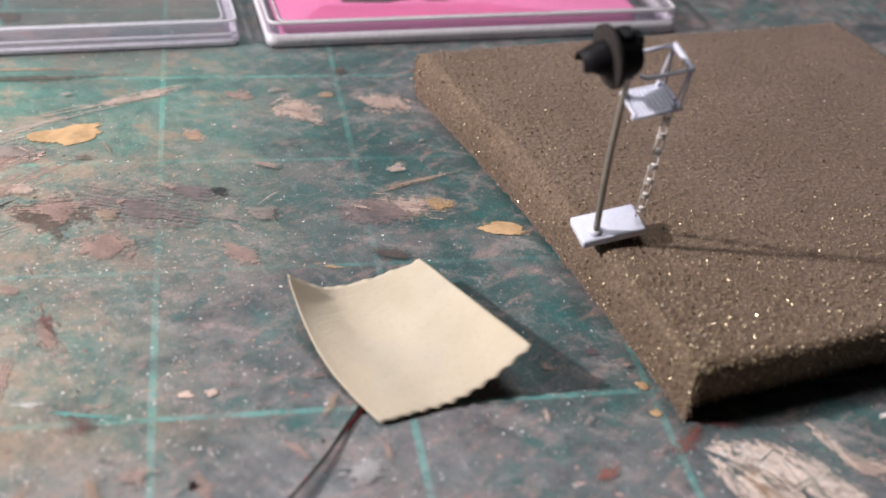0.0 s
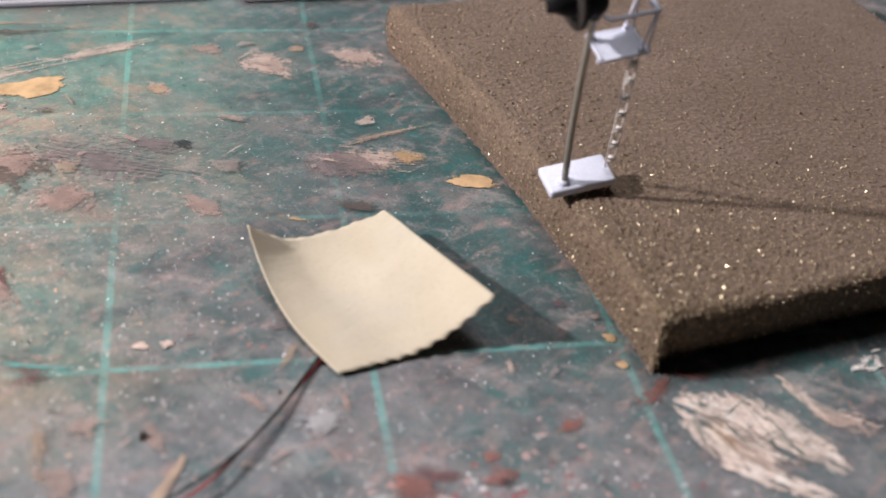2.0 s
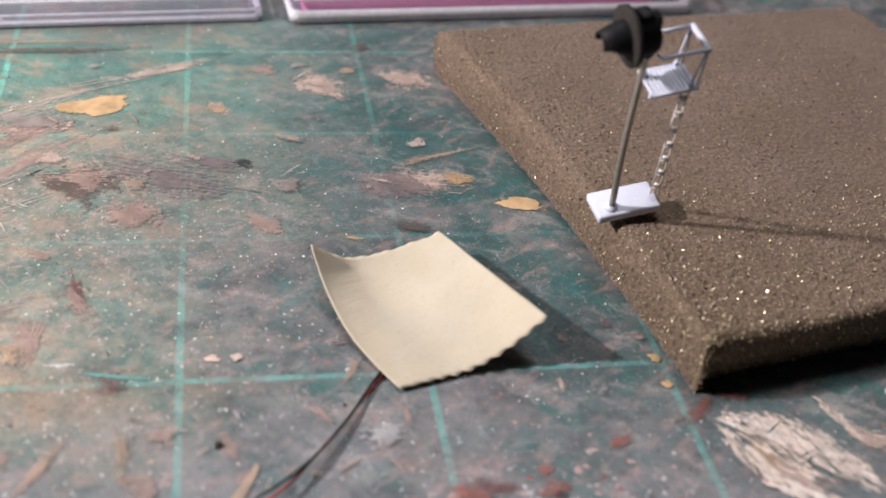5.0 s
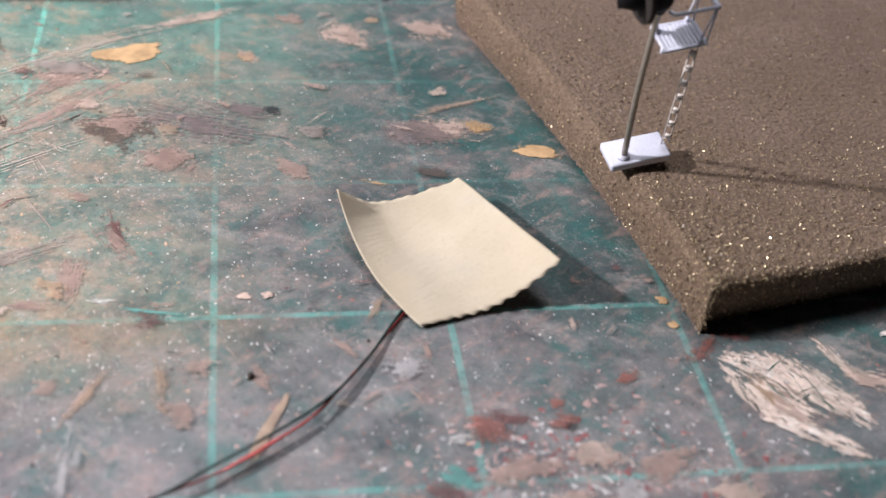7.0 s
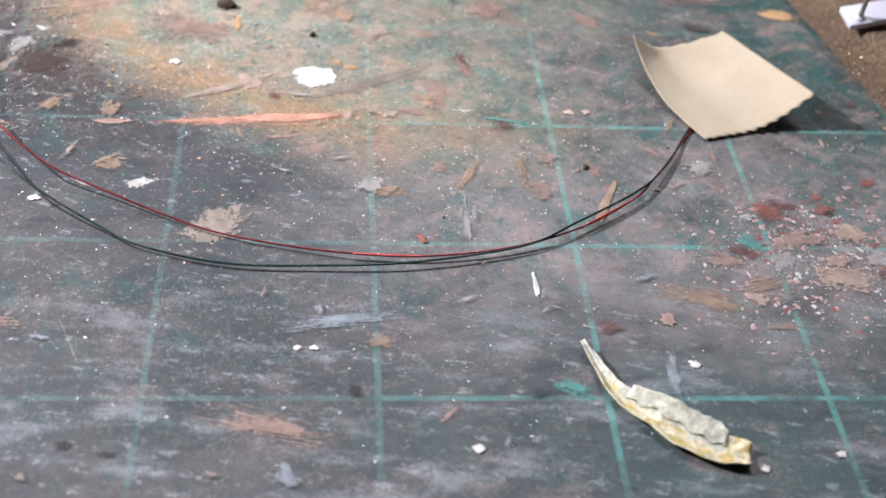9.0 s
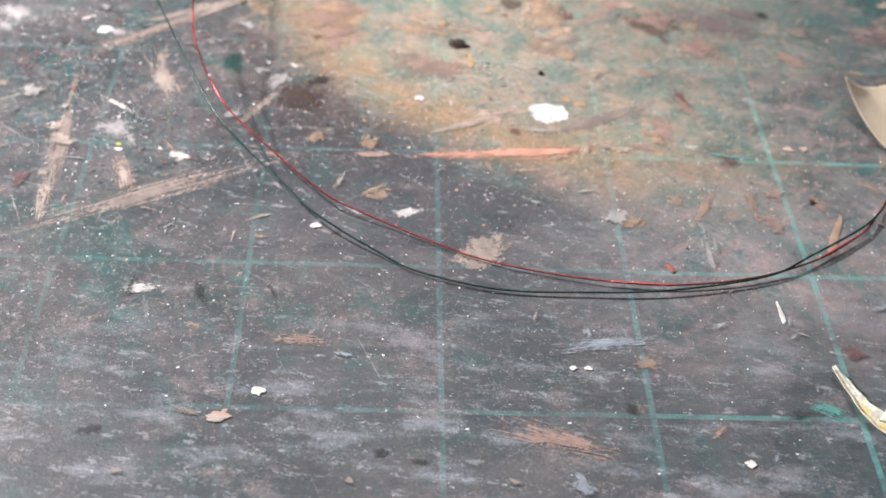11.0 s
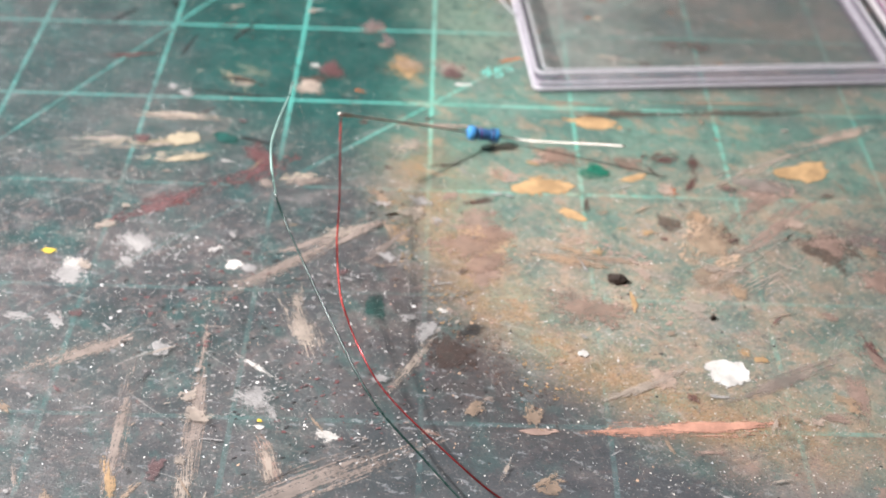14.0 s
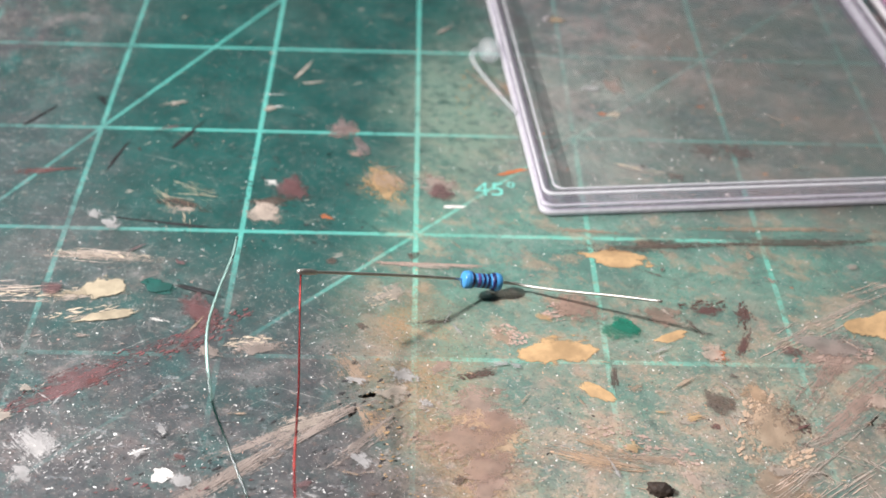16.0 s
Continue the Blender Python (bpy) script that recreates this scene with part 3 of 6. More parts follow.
def ring_wall(outer, inner, z0, z1):
    bm = bmesh.new()
    loops = [[bm.verts.new((*p, z)) for p in o] for o, z in ((outer, z0), (outer, z1), (inner, z1), (inner, z0))]
    k = len(outer)
    for a, b in zip(loops, loops[1:] + loops[:1]):
        for i in range(k):
            bm.faces.new((a[i], a[(i + 1) % k], b[(i + 1) % k], b[i]))
    bmesh.ops.recalc_face_normals(bm, faces=bm.faces[:])
    return bm


def slab(outline, z0, z1):
    bm = bmesh.new()
    a, b = ([bm.verts.new((*p, z)) for p in outline] for z in (z0, z1))
    k = len(outline)
    bm.faces.new(a[::-1])
    bm.faces.new(b)
    for i in range(k):
        bm.faces.new((a[i], a[(i + 1) % k], b[(i + 1) % k], b[i]))
    return bm


# ---- room out of view, and desk ----
def room():
    zf, zc = -29.5, 66.0
    x0, x1, y0, y1 = -62.0, 66.0, -58.0, 60.0
    t = 4.0
    tagged(shape("floor", block((x0 - t, y0 - t, zf - t), (x1 + t, y1 + t, zf)), M_FLOOR, smooth=False), "brown boarded floor below the desk", "floor", kind="structure")
    tagged(shape("ceiling", block((x0 - t, y0 - t, zc), (x1 + t, y1 + t, zc + t)), M_CEIL, smooth=False), "plain grey ceiling over the desk", "ceiling", kind="structure")
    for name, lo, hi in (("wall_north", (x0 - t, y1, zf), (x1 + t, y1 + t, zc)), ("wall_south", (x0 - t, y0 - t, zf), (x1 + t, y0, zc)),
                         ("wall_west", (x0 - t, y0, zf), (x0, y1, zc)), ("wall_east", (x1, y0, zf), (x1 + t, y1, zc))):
        tagged(shape(name, block(lo, hi), M_WALL_LOW_BOUNCE if name in ("wall_south", "wall_east") else M_WALL, smooth=False), "unseen room wall, darkened to cut bounced light" if name in ("wall_south", "wall_east") else "plain grey painted wall of the room", "wall", kind="structure")
    desk = thing("desk", "plain brown wooden desk under the cutting mat", "desk", (1, 4, -0.12), kind="structure")
    part("desktop", block((-22, -14, -1.2), (24, 16, 0), 0.08), M_DESK, desk)
    for cx in (-20, 22):
        for cy in (-12, 14):
            part("leg", block((cx - 1.2, cy - 1.2, -29.38), (cx + 1.2, cy + 1.2, -1.2), 0.08), M_DESK, desk)


room()

# ---- the mat ----
MAT = shape("cutting_mat", block((-16.5, -7.5, -0.116), (19.5, 16.5, 0.0), 0.01), M_MAT, smooth=False)
tagged(MAT, "worn green cutting mat with inch grid and paint stains", "cutting mat")


def degree_mark():
    font = bpy.data.curves.new("angle_mark", "FONT")
    font.body, font.size, font.align_x = "45°", 0.185 * INCH, "LEFT"
    font.extrude = 0.00001
    tmp = new("tmp_text", font)
    me = bpy.data.meshes.new_from_object(tmp.evaluated_get(bpy.context.evaluated_depsgraph_get()))
    bpy.data.objects.remove(tmp)
    me.materials.clear()
    me.materials.append(M_PRINTED_TEAL)
    ob = new("angle_mark", me)
    ob.parent = MAT
    ob.location = (-2.65 * INCH, 4.385 * INCH, 0.00002)
    ob["label"] = "worn pale teal printed 45 degree mark"


degree_mark()
STAINS = [0]


def stain(x, y, length, width, turn, colour, dry=1):
    """A patch of dried paint, thin at its rim, uneven in outline."""
    k = STAINS[0] = STAINS[0] + 1
    if dry and width > 0.55 * length:
        dry = 3
    rnd = random.Random(k * 7 + 3)
    bm = bmesh.new()
    uv = bm.loops.layers.uv.new("UVMap")
    sides, a, b = 36, length / 2, width / 2
    seed = Vector((k * 3.17, k * 1.31, 0))
    centre = bm.verts.new((0, 0, 0.003 if not dry else 0.0015))
    rings, flat = [], {centre: (0, 0)}
    for r, z in ((0.55, 0.8), (1.0, 0.0)):
        ring = []
        for i in range(sides):
            t = 2 * math.pi * i / sides
            d = Vector((math.cos(t), math.sin(t), 0))
            w = 1.25 + 0.12 * noise.noise(d * 0.8 + seed) + 0.08 * noise.noise(d * 2.2 + seed)
            v = bm.verts.new((d.x * r * w * a, d.y * r * w * b, (0.003 if not dry else 0.0015) * z))
            flat[v] = (d.x * r, d.y * r)
            ring.append(v)
        rings.append(ring)
    for i in range(sides):
        j = (i + 1) % sides
        bm.faces.new((centre, rings[0][i], rings[0][j]))
        bm.faces.new((rings[0][i], rings[1][i], rings[1][j], rings[0][j]))
    for f in bm.faces:
        for loop in f.loops:
            loop[uv].uv = flat[loop.vert]
    ob = shape("paint_stain", bm, dab_material(colour, dry), MAT)
    ob.matrix_basis = pose(x * INCH, y * INCH, (0.0012 + 0.000022 * k) * INCH, 0, 0, turn)
    return ob


# ---- foam pad ----
def foam_pad():
    """A cut slab of coarse foam: lumpy open cells on top, rough cut sides, raised strands and chips for glints."""
    top = thing("foam_pad", "thick olive-brown open-cell foam pad with glittering cells", "foam pad")
    a, b, c, d = Vector((2.08, 0.79)), Vector((4.75, 1.36)), Vector((4.22, 4.15)), Vector((1.44, 3.72))
    nu, nv, high = 230, 230, 0.283

    def lump(q, seed):
        """Rounded cells about a thirtieth of an inch across, with finer grit on them."""
        cell = noise.voronoi(Vector((q[0] * 32, q[1] * 32, q[2] * 32 + seed)))[0][0]
        return 0.0065 * (0.35 - cell) + 0.005 * noise.noise(Vector((q[0] * 55, q[1] * 55, q[2] * 55 + seed)))

    bm = bmesh.new()
    grid = []
    for i in range(nu + 1):
        row = []
        for j in range(nv + 1):
            u, v = (i / nu) ** 1.45, (j / nv) ** 1.45
            q = (a * (1 - u) + b * u) * (1 - v) + (d * (1 - u) + c * u) * v
            q = q + Vector((0.05 * math.sin(math.pi * v) * (1 - u), 0))
            near = min(u * 2.7, (1 - u) * 2.7, v * 3.1, (1 - v) * 3.1)
            z = high - 0.022 * max(0, 1 - near / 0.045) ** 2 + 0.014 * noise.noise(Vector((q.x * 1.4, q.y * 1.4, 2))) + lump((q.x, q.y, 0), 5)
            row.append(bm.verts.new((q.x, q.y, z)))
        grid.append(row)
    for i in range(nu):
        for j in range(nv):
            bm.faces.new((grid[i][j], grid[i + 1][j], grid[i + 1][j + 1], grid[i][j + 1]))
    border = [grid[i][0] for i in range(nu)] + [grid[nu][j] for j in range(nv)] + [grid[i][nv] for i in range(nu, 0, -1)] + [grid[0][j] for j in range(nv, 0, -1)]
    last, k, steps = border, len(border), 14
    centre = Vector((3.1, 2.5, 0))
    for s in range(1, steps + 1):
        ring = []
        for order, v in enumerate(border):
            w = 1 - s / steps
            under = 0.07 * (1 - w) ** 1.5 * min(1, order / 20) if order <= nu else 0.0
            out = (Vector((v.co.x, v.co.y, 0)) - centre).normalized()
            r = 2.4 * lump((v.co.x, v.co.y, v.co.z * w), 9) + 0.020 * math.sin(math.pi * min(1, s / steps * 1.1))
            ring.append(bm.verts.new((v.co.x + out.x * r - 0.21 * under, v.co.y + out.y * r + 0.98 * under, max(0.001, v.co.z * w))))
        for i in range(k):
            bm.faces.new((last[i], ring[i], ring[(i + 1) % k], last[(i + 1) % k]))
        last = ring
    bm.faces.new(last[::-1])
    bmesh.ops.recalc_face_normals(bm, faces=bm.faces[:])
    spots = [(f.calc_center_median(), f.normal.copy()) for f in bm.faces if len(f.verts) == 4 and f.calc_center_median().x < 4.4]
    front_spots = [q for q in spots if q[0].y < 1.9 and q[0].x < 3.4]
    side_spots = [q for q in spots if abs(q[1].z) < 0.6 and q[0].z > 0.03]
    part("slab", bm, M_FOAM, top)
    rnd = random.Random(11)
    for name, material, count, size in (("foam_grit", M_STRAND, 15000, 0.0065), ("foam_painted_glint", M_GLINT, 12000, 0.005)):
        verts, faces = [], []
        for _ in range(count):
            p, nrm = rnd.choice(rnd.choice((spots, spots, side_spots) if name == "foam_grit" else (spots, front_spots, front_spots, side_spots)))
            p = p + Vector((rnd.uniform(-0.012, 0.012), rnd.uniform(-0.012, 0.012), 0)) + nrm * 0.003
            r = size * (0.4 + 1.3 * rnd.random() ** 3)
            base = len(verts)
            for _k in range(4):
                q = p + Vector((rnd.gauss(0, 1), rnd.gauss(0, 1), rnd.gauss(0, 1))).normalized() * r
                verts.append((q.x * INCH, q.y * INCH, max(0.002, q.z) * INCH))
            faces += [(base, base + 1, base + 2), (base, base + 3, base + 1), (base + 1, base + 3, base + 2), (base, base + 2, base + 3)]
        me = bpy.data.meshes.new(name)
        me.from_pydata(verts, [], faces)
        me.materials.append(material)
        ob = new(name, me)
        ob.parent = top
        ob["kind"] = "stuff"


foam_pad()


# ---- model searchlight signal ----
def model_signal():
    top = thing("model_signal", "tiny model searchlight signal, white base, ladder and platform", "model signal", (1.926, 1.671, 0.304), (12.8, -7.9, 7.3))
    part("base", block((-0.088, -0.034, 0), (0.214, 0.132, 0.045), 0.013, 3), M_WHITE, top, "white rectangular resin base")
    part("boss", tube([(-0.012, 0.012, 0.04), (-0.010, 0.012, 0.066)], lambda t: 0.032 - 0.008 * t, 16), M_WHITE, top)
    mast = part("mast", tube(smooth_path([(-0.012, 0.012, 0.045), (0.001, 0.012, 0.471), (0.028, 0.012, 0.847), (0.038, 0.012, 0.96)], 4), 0.0148, 16), M_BRASS, top, "bare grey-brown metal tube mast")
    part("collar", tube([(0.034, 0.012, 0.80), (0.036, 0.012, 0.822)], 0.019, 14), M_WHITE, mast)
    # grated platform behind the head
    pz, y0, y1 = 0.792, -0.112, 0.056
    platform = part("platform", block((0.026, y0, pz), (0.042, y1, pz + 0.015), 0.004), M_WHITE, top, "white slatted platform")
    part("frame", block((0.208, y0, pz), (0.228, y1, pz + 0.015), 0.004), M_WHITE, platform)
    for y in (y0, y1 - 0.014):
        part("frame", block((0.042, y, pz), (0.208, y + 0.014, pz + 0.015), 0.004), M_WHITE, platform)
    for k in range(9):
        x = 0.0445 + k * 0.0182
        part("slat", block((x, y0 + 0.012, pz + 0.001), (x + 0.0158, y1 - 0.012, pz + 0.0138), 0.002), M_WHITE, platform)
    part("knob", block((0.014, y0 + 0.004, pz - 0.006), (0.034, y0 + 0.024, pz + 0.018), 0.008, 3), M_WHITE, platform)
    part("bracket", tube([(0.032, 0.012, pz - 0.012), (0.05, -0.03, pz)], 0.008, 8), M_WHITE, platform)
    part("bracket", tube([(0.032, 0.012, pz - 0.012), (0.05, 0.045, pz)], 0.008, 8), M_WHITE, platform)
    # handrail
    rz, ra, rb = 0.966, -0.076, 0.08
    rail = part("handrail", tube(smooth_path([(0.052, ra + 0.03, rz - 0.004), (0.06, ra + 0.006, rz), (0.085, ra, rz), (0.253, ra, rz)], 6), 0.0088, 10), M_WHITE, top, "white handrail round the platform")
    part("back_rail", block((0.245, ra - 0.008, rz - 0.009), (0.266, rb + 0.008, rz + 0.009), 0.004), M_WHITE, rail)
    part("side_rail", tube([(0.255, rb, rz), (0.06, rb, rz)], 0.0088, 10), M_WHITE, rail)
    for ya, yb in ((ra, y0 + 0.012), (rb, y1 - 0.012)):
        for dx in (0.0, 0.034):
            part("post", tube([(0.22 - dx, yb, pz + 0.012), (0.255 - dx * 0.15, ya, rz)], 0.0048, 8), M_WHITE, rail)
        part("corner", block((0.182, yb - 0.011, pz + 0.012), (0.206, yb + 0.011, pz + 0.033), 0.007, 3), M_WHITE, rail)
    # ladder
    foot, head = Vector((0.212, 0.05, 0.04)), Vector((0.172, -0.098, pz))
    ladder = part("ladder", tube([foot + Vector((-0.02, 0, 0)), head + Vector((-0.015, 0, 0))], 0.0042, 8), M_WHITE_WARM, top, "thin white ladder with lumpy rungs")
    part("stile", tube([foot + Vector((0.022, 0, 0)), head + Vector((0.016, 0, 0))], 0.0042, 8), M_WHITE_WARM, ladder)
    for k in range(7):
        p = foot.lerp(head, (k + 0.55) / 7)
        rung = tube([p + Vector((x, 0, -0.004 * math.cos(x * 90))) for x in (-0.02, -0.011, 0, 0.011, 0.02)], lambda t: 0.006 + 0.013 * math.sin(math.pi * t) ** 2, 8)
        part("rung", rung, M_WHITE_WARM, ladder)
    # head: round target, lamp housing, visor, turned a little down on the mast
    tilt = Matrix.Translation(Vector((-0.063, 0.006, 1.040)) * INCH) @ pose(0, 0, 0, 0, -1, 2)

    def on_head(name, bm, material, label):
        ob = part(name, bm, material, top, label)
        ob.matrix_basis = tilt
        return ob

    disc = tube([(x, 0, 0) for x in (0.013, 0.009, -0.009, -0.013)], lambda t: 0.127 if 0.2 < t < 0.8 else 0.122, 48)
    on_head("target", disc, M_DISC, "round black target disc")
    housing = on_head("lamp_housing", tube([(x, 0, 0) for x in (0.013, 0.022, 0.086, 0.108, 0.118)], lambda t: (0.09, 0.097, 0.094, 0.08, 0.045)[round(t * 4)], 28), M_BLACK, "black lamp housing")
    part("cap", block((0.024, -0.04, 0.06), (0.09, 0.04, 0.108), 0.018, 3), M_BLACK, housing)
    part("hinge", block((0.098, -0.03, 0.018), (0.128, 0.03, 0.08), 0.01, 3), M_BLACK, housing)
    part("clamp", tube([(0.098, 0.005, -0.125), (0.094, 0.005, -0.06)], 0.024, 16), M_BLACK, housing)
    bm = bmesh.new()
    rings, n = [], 26
    for x, r, back in ((-0.013, 0.070, 0.0), (-0.06, 0.064, 0.014), (-0.122, 0.046, 0.045)):
        for rr in (r, r - 0.011):
            rings.append([bm.verts.new(Vector((x + (back if math.sin(t) < -0.3 else 0), rr * math.cos(t), rr * math.sin(t)))) for t in (2 * math.pi * k / n for k in range(n))])
    o, i = rings[0::2], rings[1::2]
    for loops in (o, i):
        for p, q in zip(loops, loops[1:]):
            for k in range(n):
                bm.faces.new((p[k], p[(k + 1) % n], q[(k + 1) % n], q[k]))
    for k in range(n):
        bm.faces.new((o[-1][k], o[-1][(k + 1) % n], i[-1][(k + 1) % n], i[-1][k]))
    bmesh.ops.recalc_face_normals(bm, faces=bm.faces[:])
    on_head("visor", bm, M_BLACK, "black hood over the lens")
    lens = tube([(x, 0, 0) for x in (-0.013, -0.02, -0.027, -0.03)], lambda t: (0.056, 0.048, 0.03, 0.007)[round(t * 3)], 20)
    on_head("lens", lens, M_LENS, "dark round lens")


model_signal()


# ---- piece of masking tape ----
def tape_piece():
    l, b, r, f = Vector((0.560, 1.645, 0)), Vector((1.162, 1.835, 0)), Vector((1.488, 1.065, 0)), Vector((0.866, 0.884, 0))

    def at(u, v):
        # u runs across from the left edge, v from the far torn end to the near one
        p = (l * (1 - u) + b * u) * (1 - v) + (f * (1 - u) + r * u) * v
        curl = 0.155 * max(0, 1 - (u * 1.45 + v * 1.25)) ** 2.3
        right = (0.078 + 0.12 * v) * max(0, (u - 0.3) / 0.7) ** (1.4 + 0.8 * v)
        z = 0.020 + 0.030 * (1 - v) * (1 - u) + 0.036 * (1 - v) * u + curl + right
        p = p + Vector((-0.036, -0.014, 0)) * math.sin(math.pi * v) ** 0.8 * (1 - u)
        tooth = 0.017 * abs(((u * 10.3) % 1) * 2 - 1) - 0.008
        if v > 0.999:
            p = p + Vector((0.25, -0.97, 0)) * tooth * (1.1 if u > 0.25 else 0.6)
        if v < 0.001:
            p = p + Vector((-0.2, 0.97, 0)) * (tooth * 0.45 + 0.02 * noise.noise(Vector((u * 6, 3, 0))))
        z += 0.010 * noise.noise(Vector((u * 3, v * 3, 4)))
        return Vector((p.x, p.y, max(0.018, z)))

    ob = shape("masking_tape", sheet(at, 66, 40, 0.004), M_TAPE)
    part("adhesive_layer", sheet(lambda u, v: at(0.006 + 0.988 * u, 0.006 + 0.988 * v) - Vector((0, 0, 0.0045)), 66, 40, 0.003), M_GUM, ob, "tan adhesive underside")
    tagged(ob, "torn piece of cream masking tape with zigzag ends, curling up", "masking tape")


tape_piece()


# ---- fine enamelled wires ----
def wires():
    under = [(1.20, 1.50, 0.0065), (1.10, 1.36, 0.0065), (0.98, 1.22, 0.0065)]
    red = under + [(0.80, 0.97, 0.009), (0.62, 0.69, 0.022), (0.484, 0.49, 0.03), (0.362, 0.333, 0.04), (0.05, 0.098, 0.04), (-0.334, -0.058, 0.035), (-0.756, -0.129, 0.035), (-1.1, -0.115, 0.035),
                   (-1.438, -0.05, 0.026), (-1.76, 0.04, 0.024), (-2.0, 0.15, 0.028), (-2.35, 0.328, 0.052), (-2.6, 0.445, 0.095), (-2.815, 0.59, 0.18), (-3.16, 0.90, 0.30), (-3.325, 1.15, 0.38), (-3.446, 1.49, 0.42), (-3.478, 1.684, 0.45),
                   (-3.50, 1.9, 0.47), (-3.515, 2.3, 0.48), (-3.535, 2.6, 0.49), (-3.55, 2.85, 0.53), (-3.558, 3.0, 0.56)]
    green = [(x - 0.008, y + 0.012, z) for x, y, z in under] + [(0.79, 0.985, 0.009), (0.605, 0.655, 0.03), (0.395, 0.39, 0.05), (0.02, 0.117, 0.052), (-0.27, -0.055, 0.043), (-0.8, -0.175, 0.04), (-1.25, -0.197, 0.03), (-1.7, -0.182, 0.024),
             (-2.1, -0.07, 0.026), (-2.31, 0.053, 0.04), (-2.694, 0.30, 0.12), (-2.994, 0.61, 0.20), (-3.247, 0.88, 0.30), (-3.46, 1.27, 0.40), (-3.67, 1.70, 0.50), (-3.785, 1.95, 0.56), (-3.857, 2.10, 0.64),
             (-3.894, 2.27, 0.70), (-3.91, 2.43, 0.75), (-3.884, 2.60, 0.80), (-3.845, 2.80, 0.83), (-3.835, 2.93, 0.845)]
    a = shape("red_wire", tube(smooth_path(red, 7), 0.0053, 7), M_RED)
    tagged(a, "fine red enamelled wire from under the tape to the resistor", "wire", "signal wires")
    # bright sleeves: reflections off the enamel put into colour, not wear
    for worn in ([(-3.39, 1.315, 0.40), (-3.446, 1.49, 0.42), (-3.478, 1.684, 0.45), (-3.50, 1.9, 0.47), (-3.506, 2.05, 0.475)], [(-3.548, 2.80, 0.52), (-3.556, 2.94, 0.547)], [(0.05, 0.098, 0.04), (0.20, 0.208, 0.039), (0.362, 0.333, 0.04), (0.484, 0.49, 0.03), (0.57, 0.615, 0.025)], [(-1.1, -0.115, 0.035), (-0.93, -0.124, 0.035), (-0.756, -0.129, 0.035)]):
        part("painted_highlight", tube(smooth_path(worn, 8), 0.0059, 7), M_RED_GLINT, a, "bright red stretch, a painted highlight")
    b = shape("green_wire", tube(smooth_path(green, 7), 0.006, 7), M_GREEN)
    tagged(b, "fine dark green enamelled wire with a highlight painted on its end", "wire", "signal wires")
    # pale sleeve: the shine on the wire's end painted as colour
    tip = smooth_path([(-3.857, 2.10, 0.64), (-3.894, 2.27, 0.70), (-3.91, 2.43, 0.75), (-3.884, 2.60, 0.80), (-3.845, 2.80, 0.83), (-3.835, 2.935, 0.845)], 7)
    part("pale_highlight", tube(tip, 0.0068, 7), M_GREEN_GLINT, b, "pale end of the wire, a painted highlight")


wires()


# ---- resistor ----
def resistor():
    p, q = Vector((-2.755, 3.458, 0.147)), Vector((-2.530, 3.502, 0.090))
    top = thing("resistor", "small blue metal-film resistor with dark bands and bent leads", "resistor")
    profile = ((0.0, 0.008), (0.02, 0.03), (0.06, 0.046), (0.14, 0.05), (0.24, 0.047), (0.30, 0.0385), (0.70, 0.0385), (0.76, 0.047), (0.86, 0.05), (0.94, 0.046), (0.98, 0.03), (1.0, 0.008))

    def girth(t):
        for (t0, r0), (t1, r1) in zip(profile, profile[1:]):
            if t <= t1:
                return r0 + (r1 - r0) * (t - t0) / (t1 - t0)
        return 0.008

    n = 60
    body = part("body", tube([p.lerp(q, i / n) for i in range(n + 1)], girth, 22), M_BLUE, top, "glossy sky-blue barrel body")
    for t, w, m in ((0.255, 0.07, M_BAND), (0.40, 0.075, M_VIOLET), (0.52, 0.06, M_BAND), (0.63, 0.06, M_BAND), (0.755, 0.075, M_BAND)):
        part("band", tube([p.lerp(q, t + w * (k / 6 - 0.5)) for k in range(7)], lambda s, t=t, w=w: girth(t + w * (s - 0.5)) + 0.0012, 22), m, body)
    end = Vector((-3.565, 3.018, 0.566))
    left = [p + Vector((0.01, 0.002, -0.003)), p.lerp(end, 0.3) + Vector((0, 0, 0.006)), p.lerp(end, 0.7) + Vector((0, 0, 0.004)), end]
    part("lead", tube(smooth_path(left, 8), 0.008, 8), M_TIN, top, "tinned wire lead")
    right = [q + Vector((-0.01, -0.002, 0.003)), Vector((-2.46, 3.515, 0.072)), Vector((-2.39, 3.50, 0.068)), Vector((-2.2, 3.41, 0.12)), Vector((-1.95, 3.285, 0.205)), Vector((-1.734, 3.176, 0.272))]
    part("lead", tube(smooth_path(right, 8), 0.008, 8), M_TIN, top, "tinned wire lead")
    blob = tube([end.lerp(p, s) for s in (-0.012, 0.0, 0.02, 0.05, 0.08, 0.10)], lambda t: 0.009 + 0.008 * math.sin(math.pi * min(1, t * 1.0)), 10)
    part("solder", blob, M_TIN, top, "blob of solder on the wire end")


resistor()


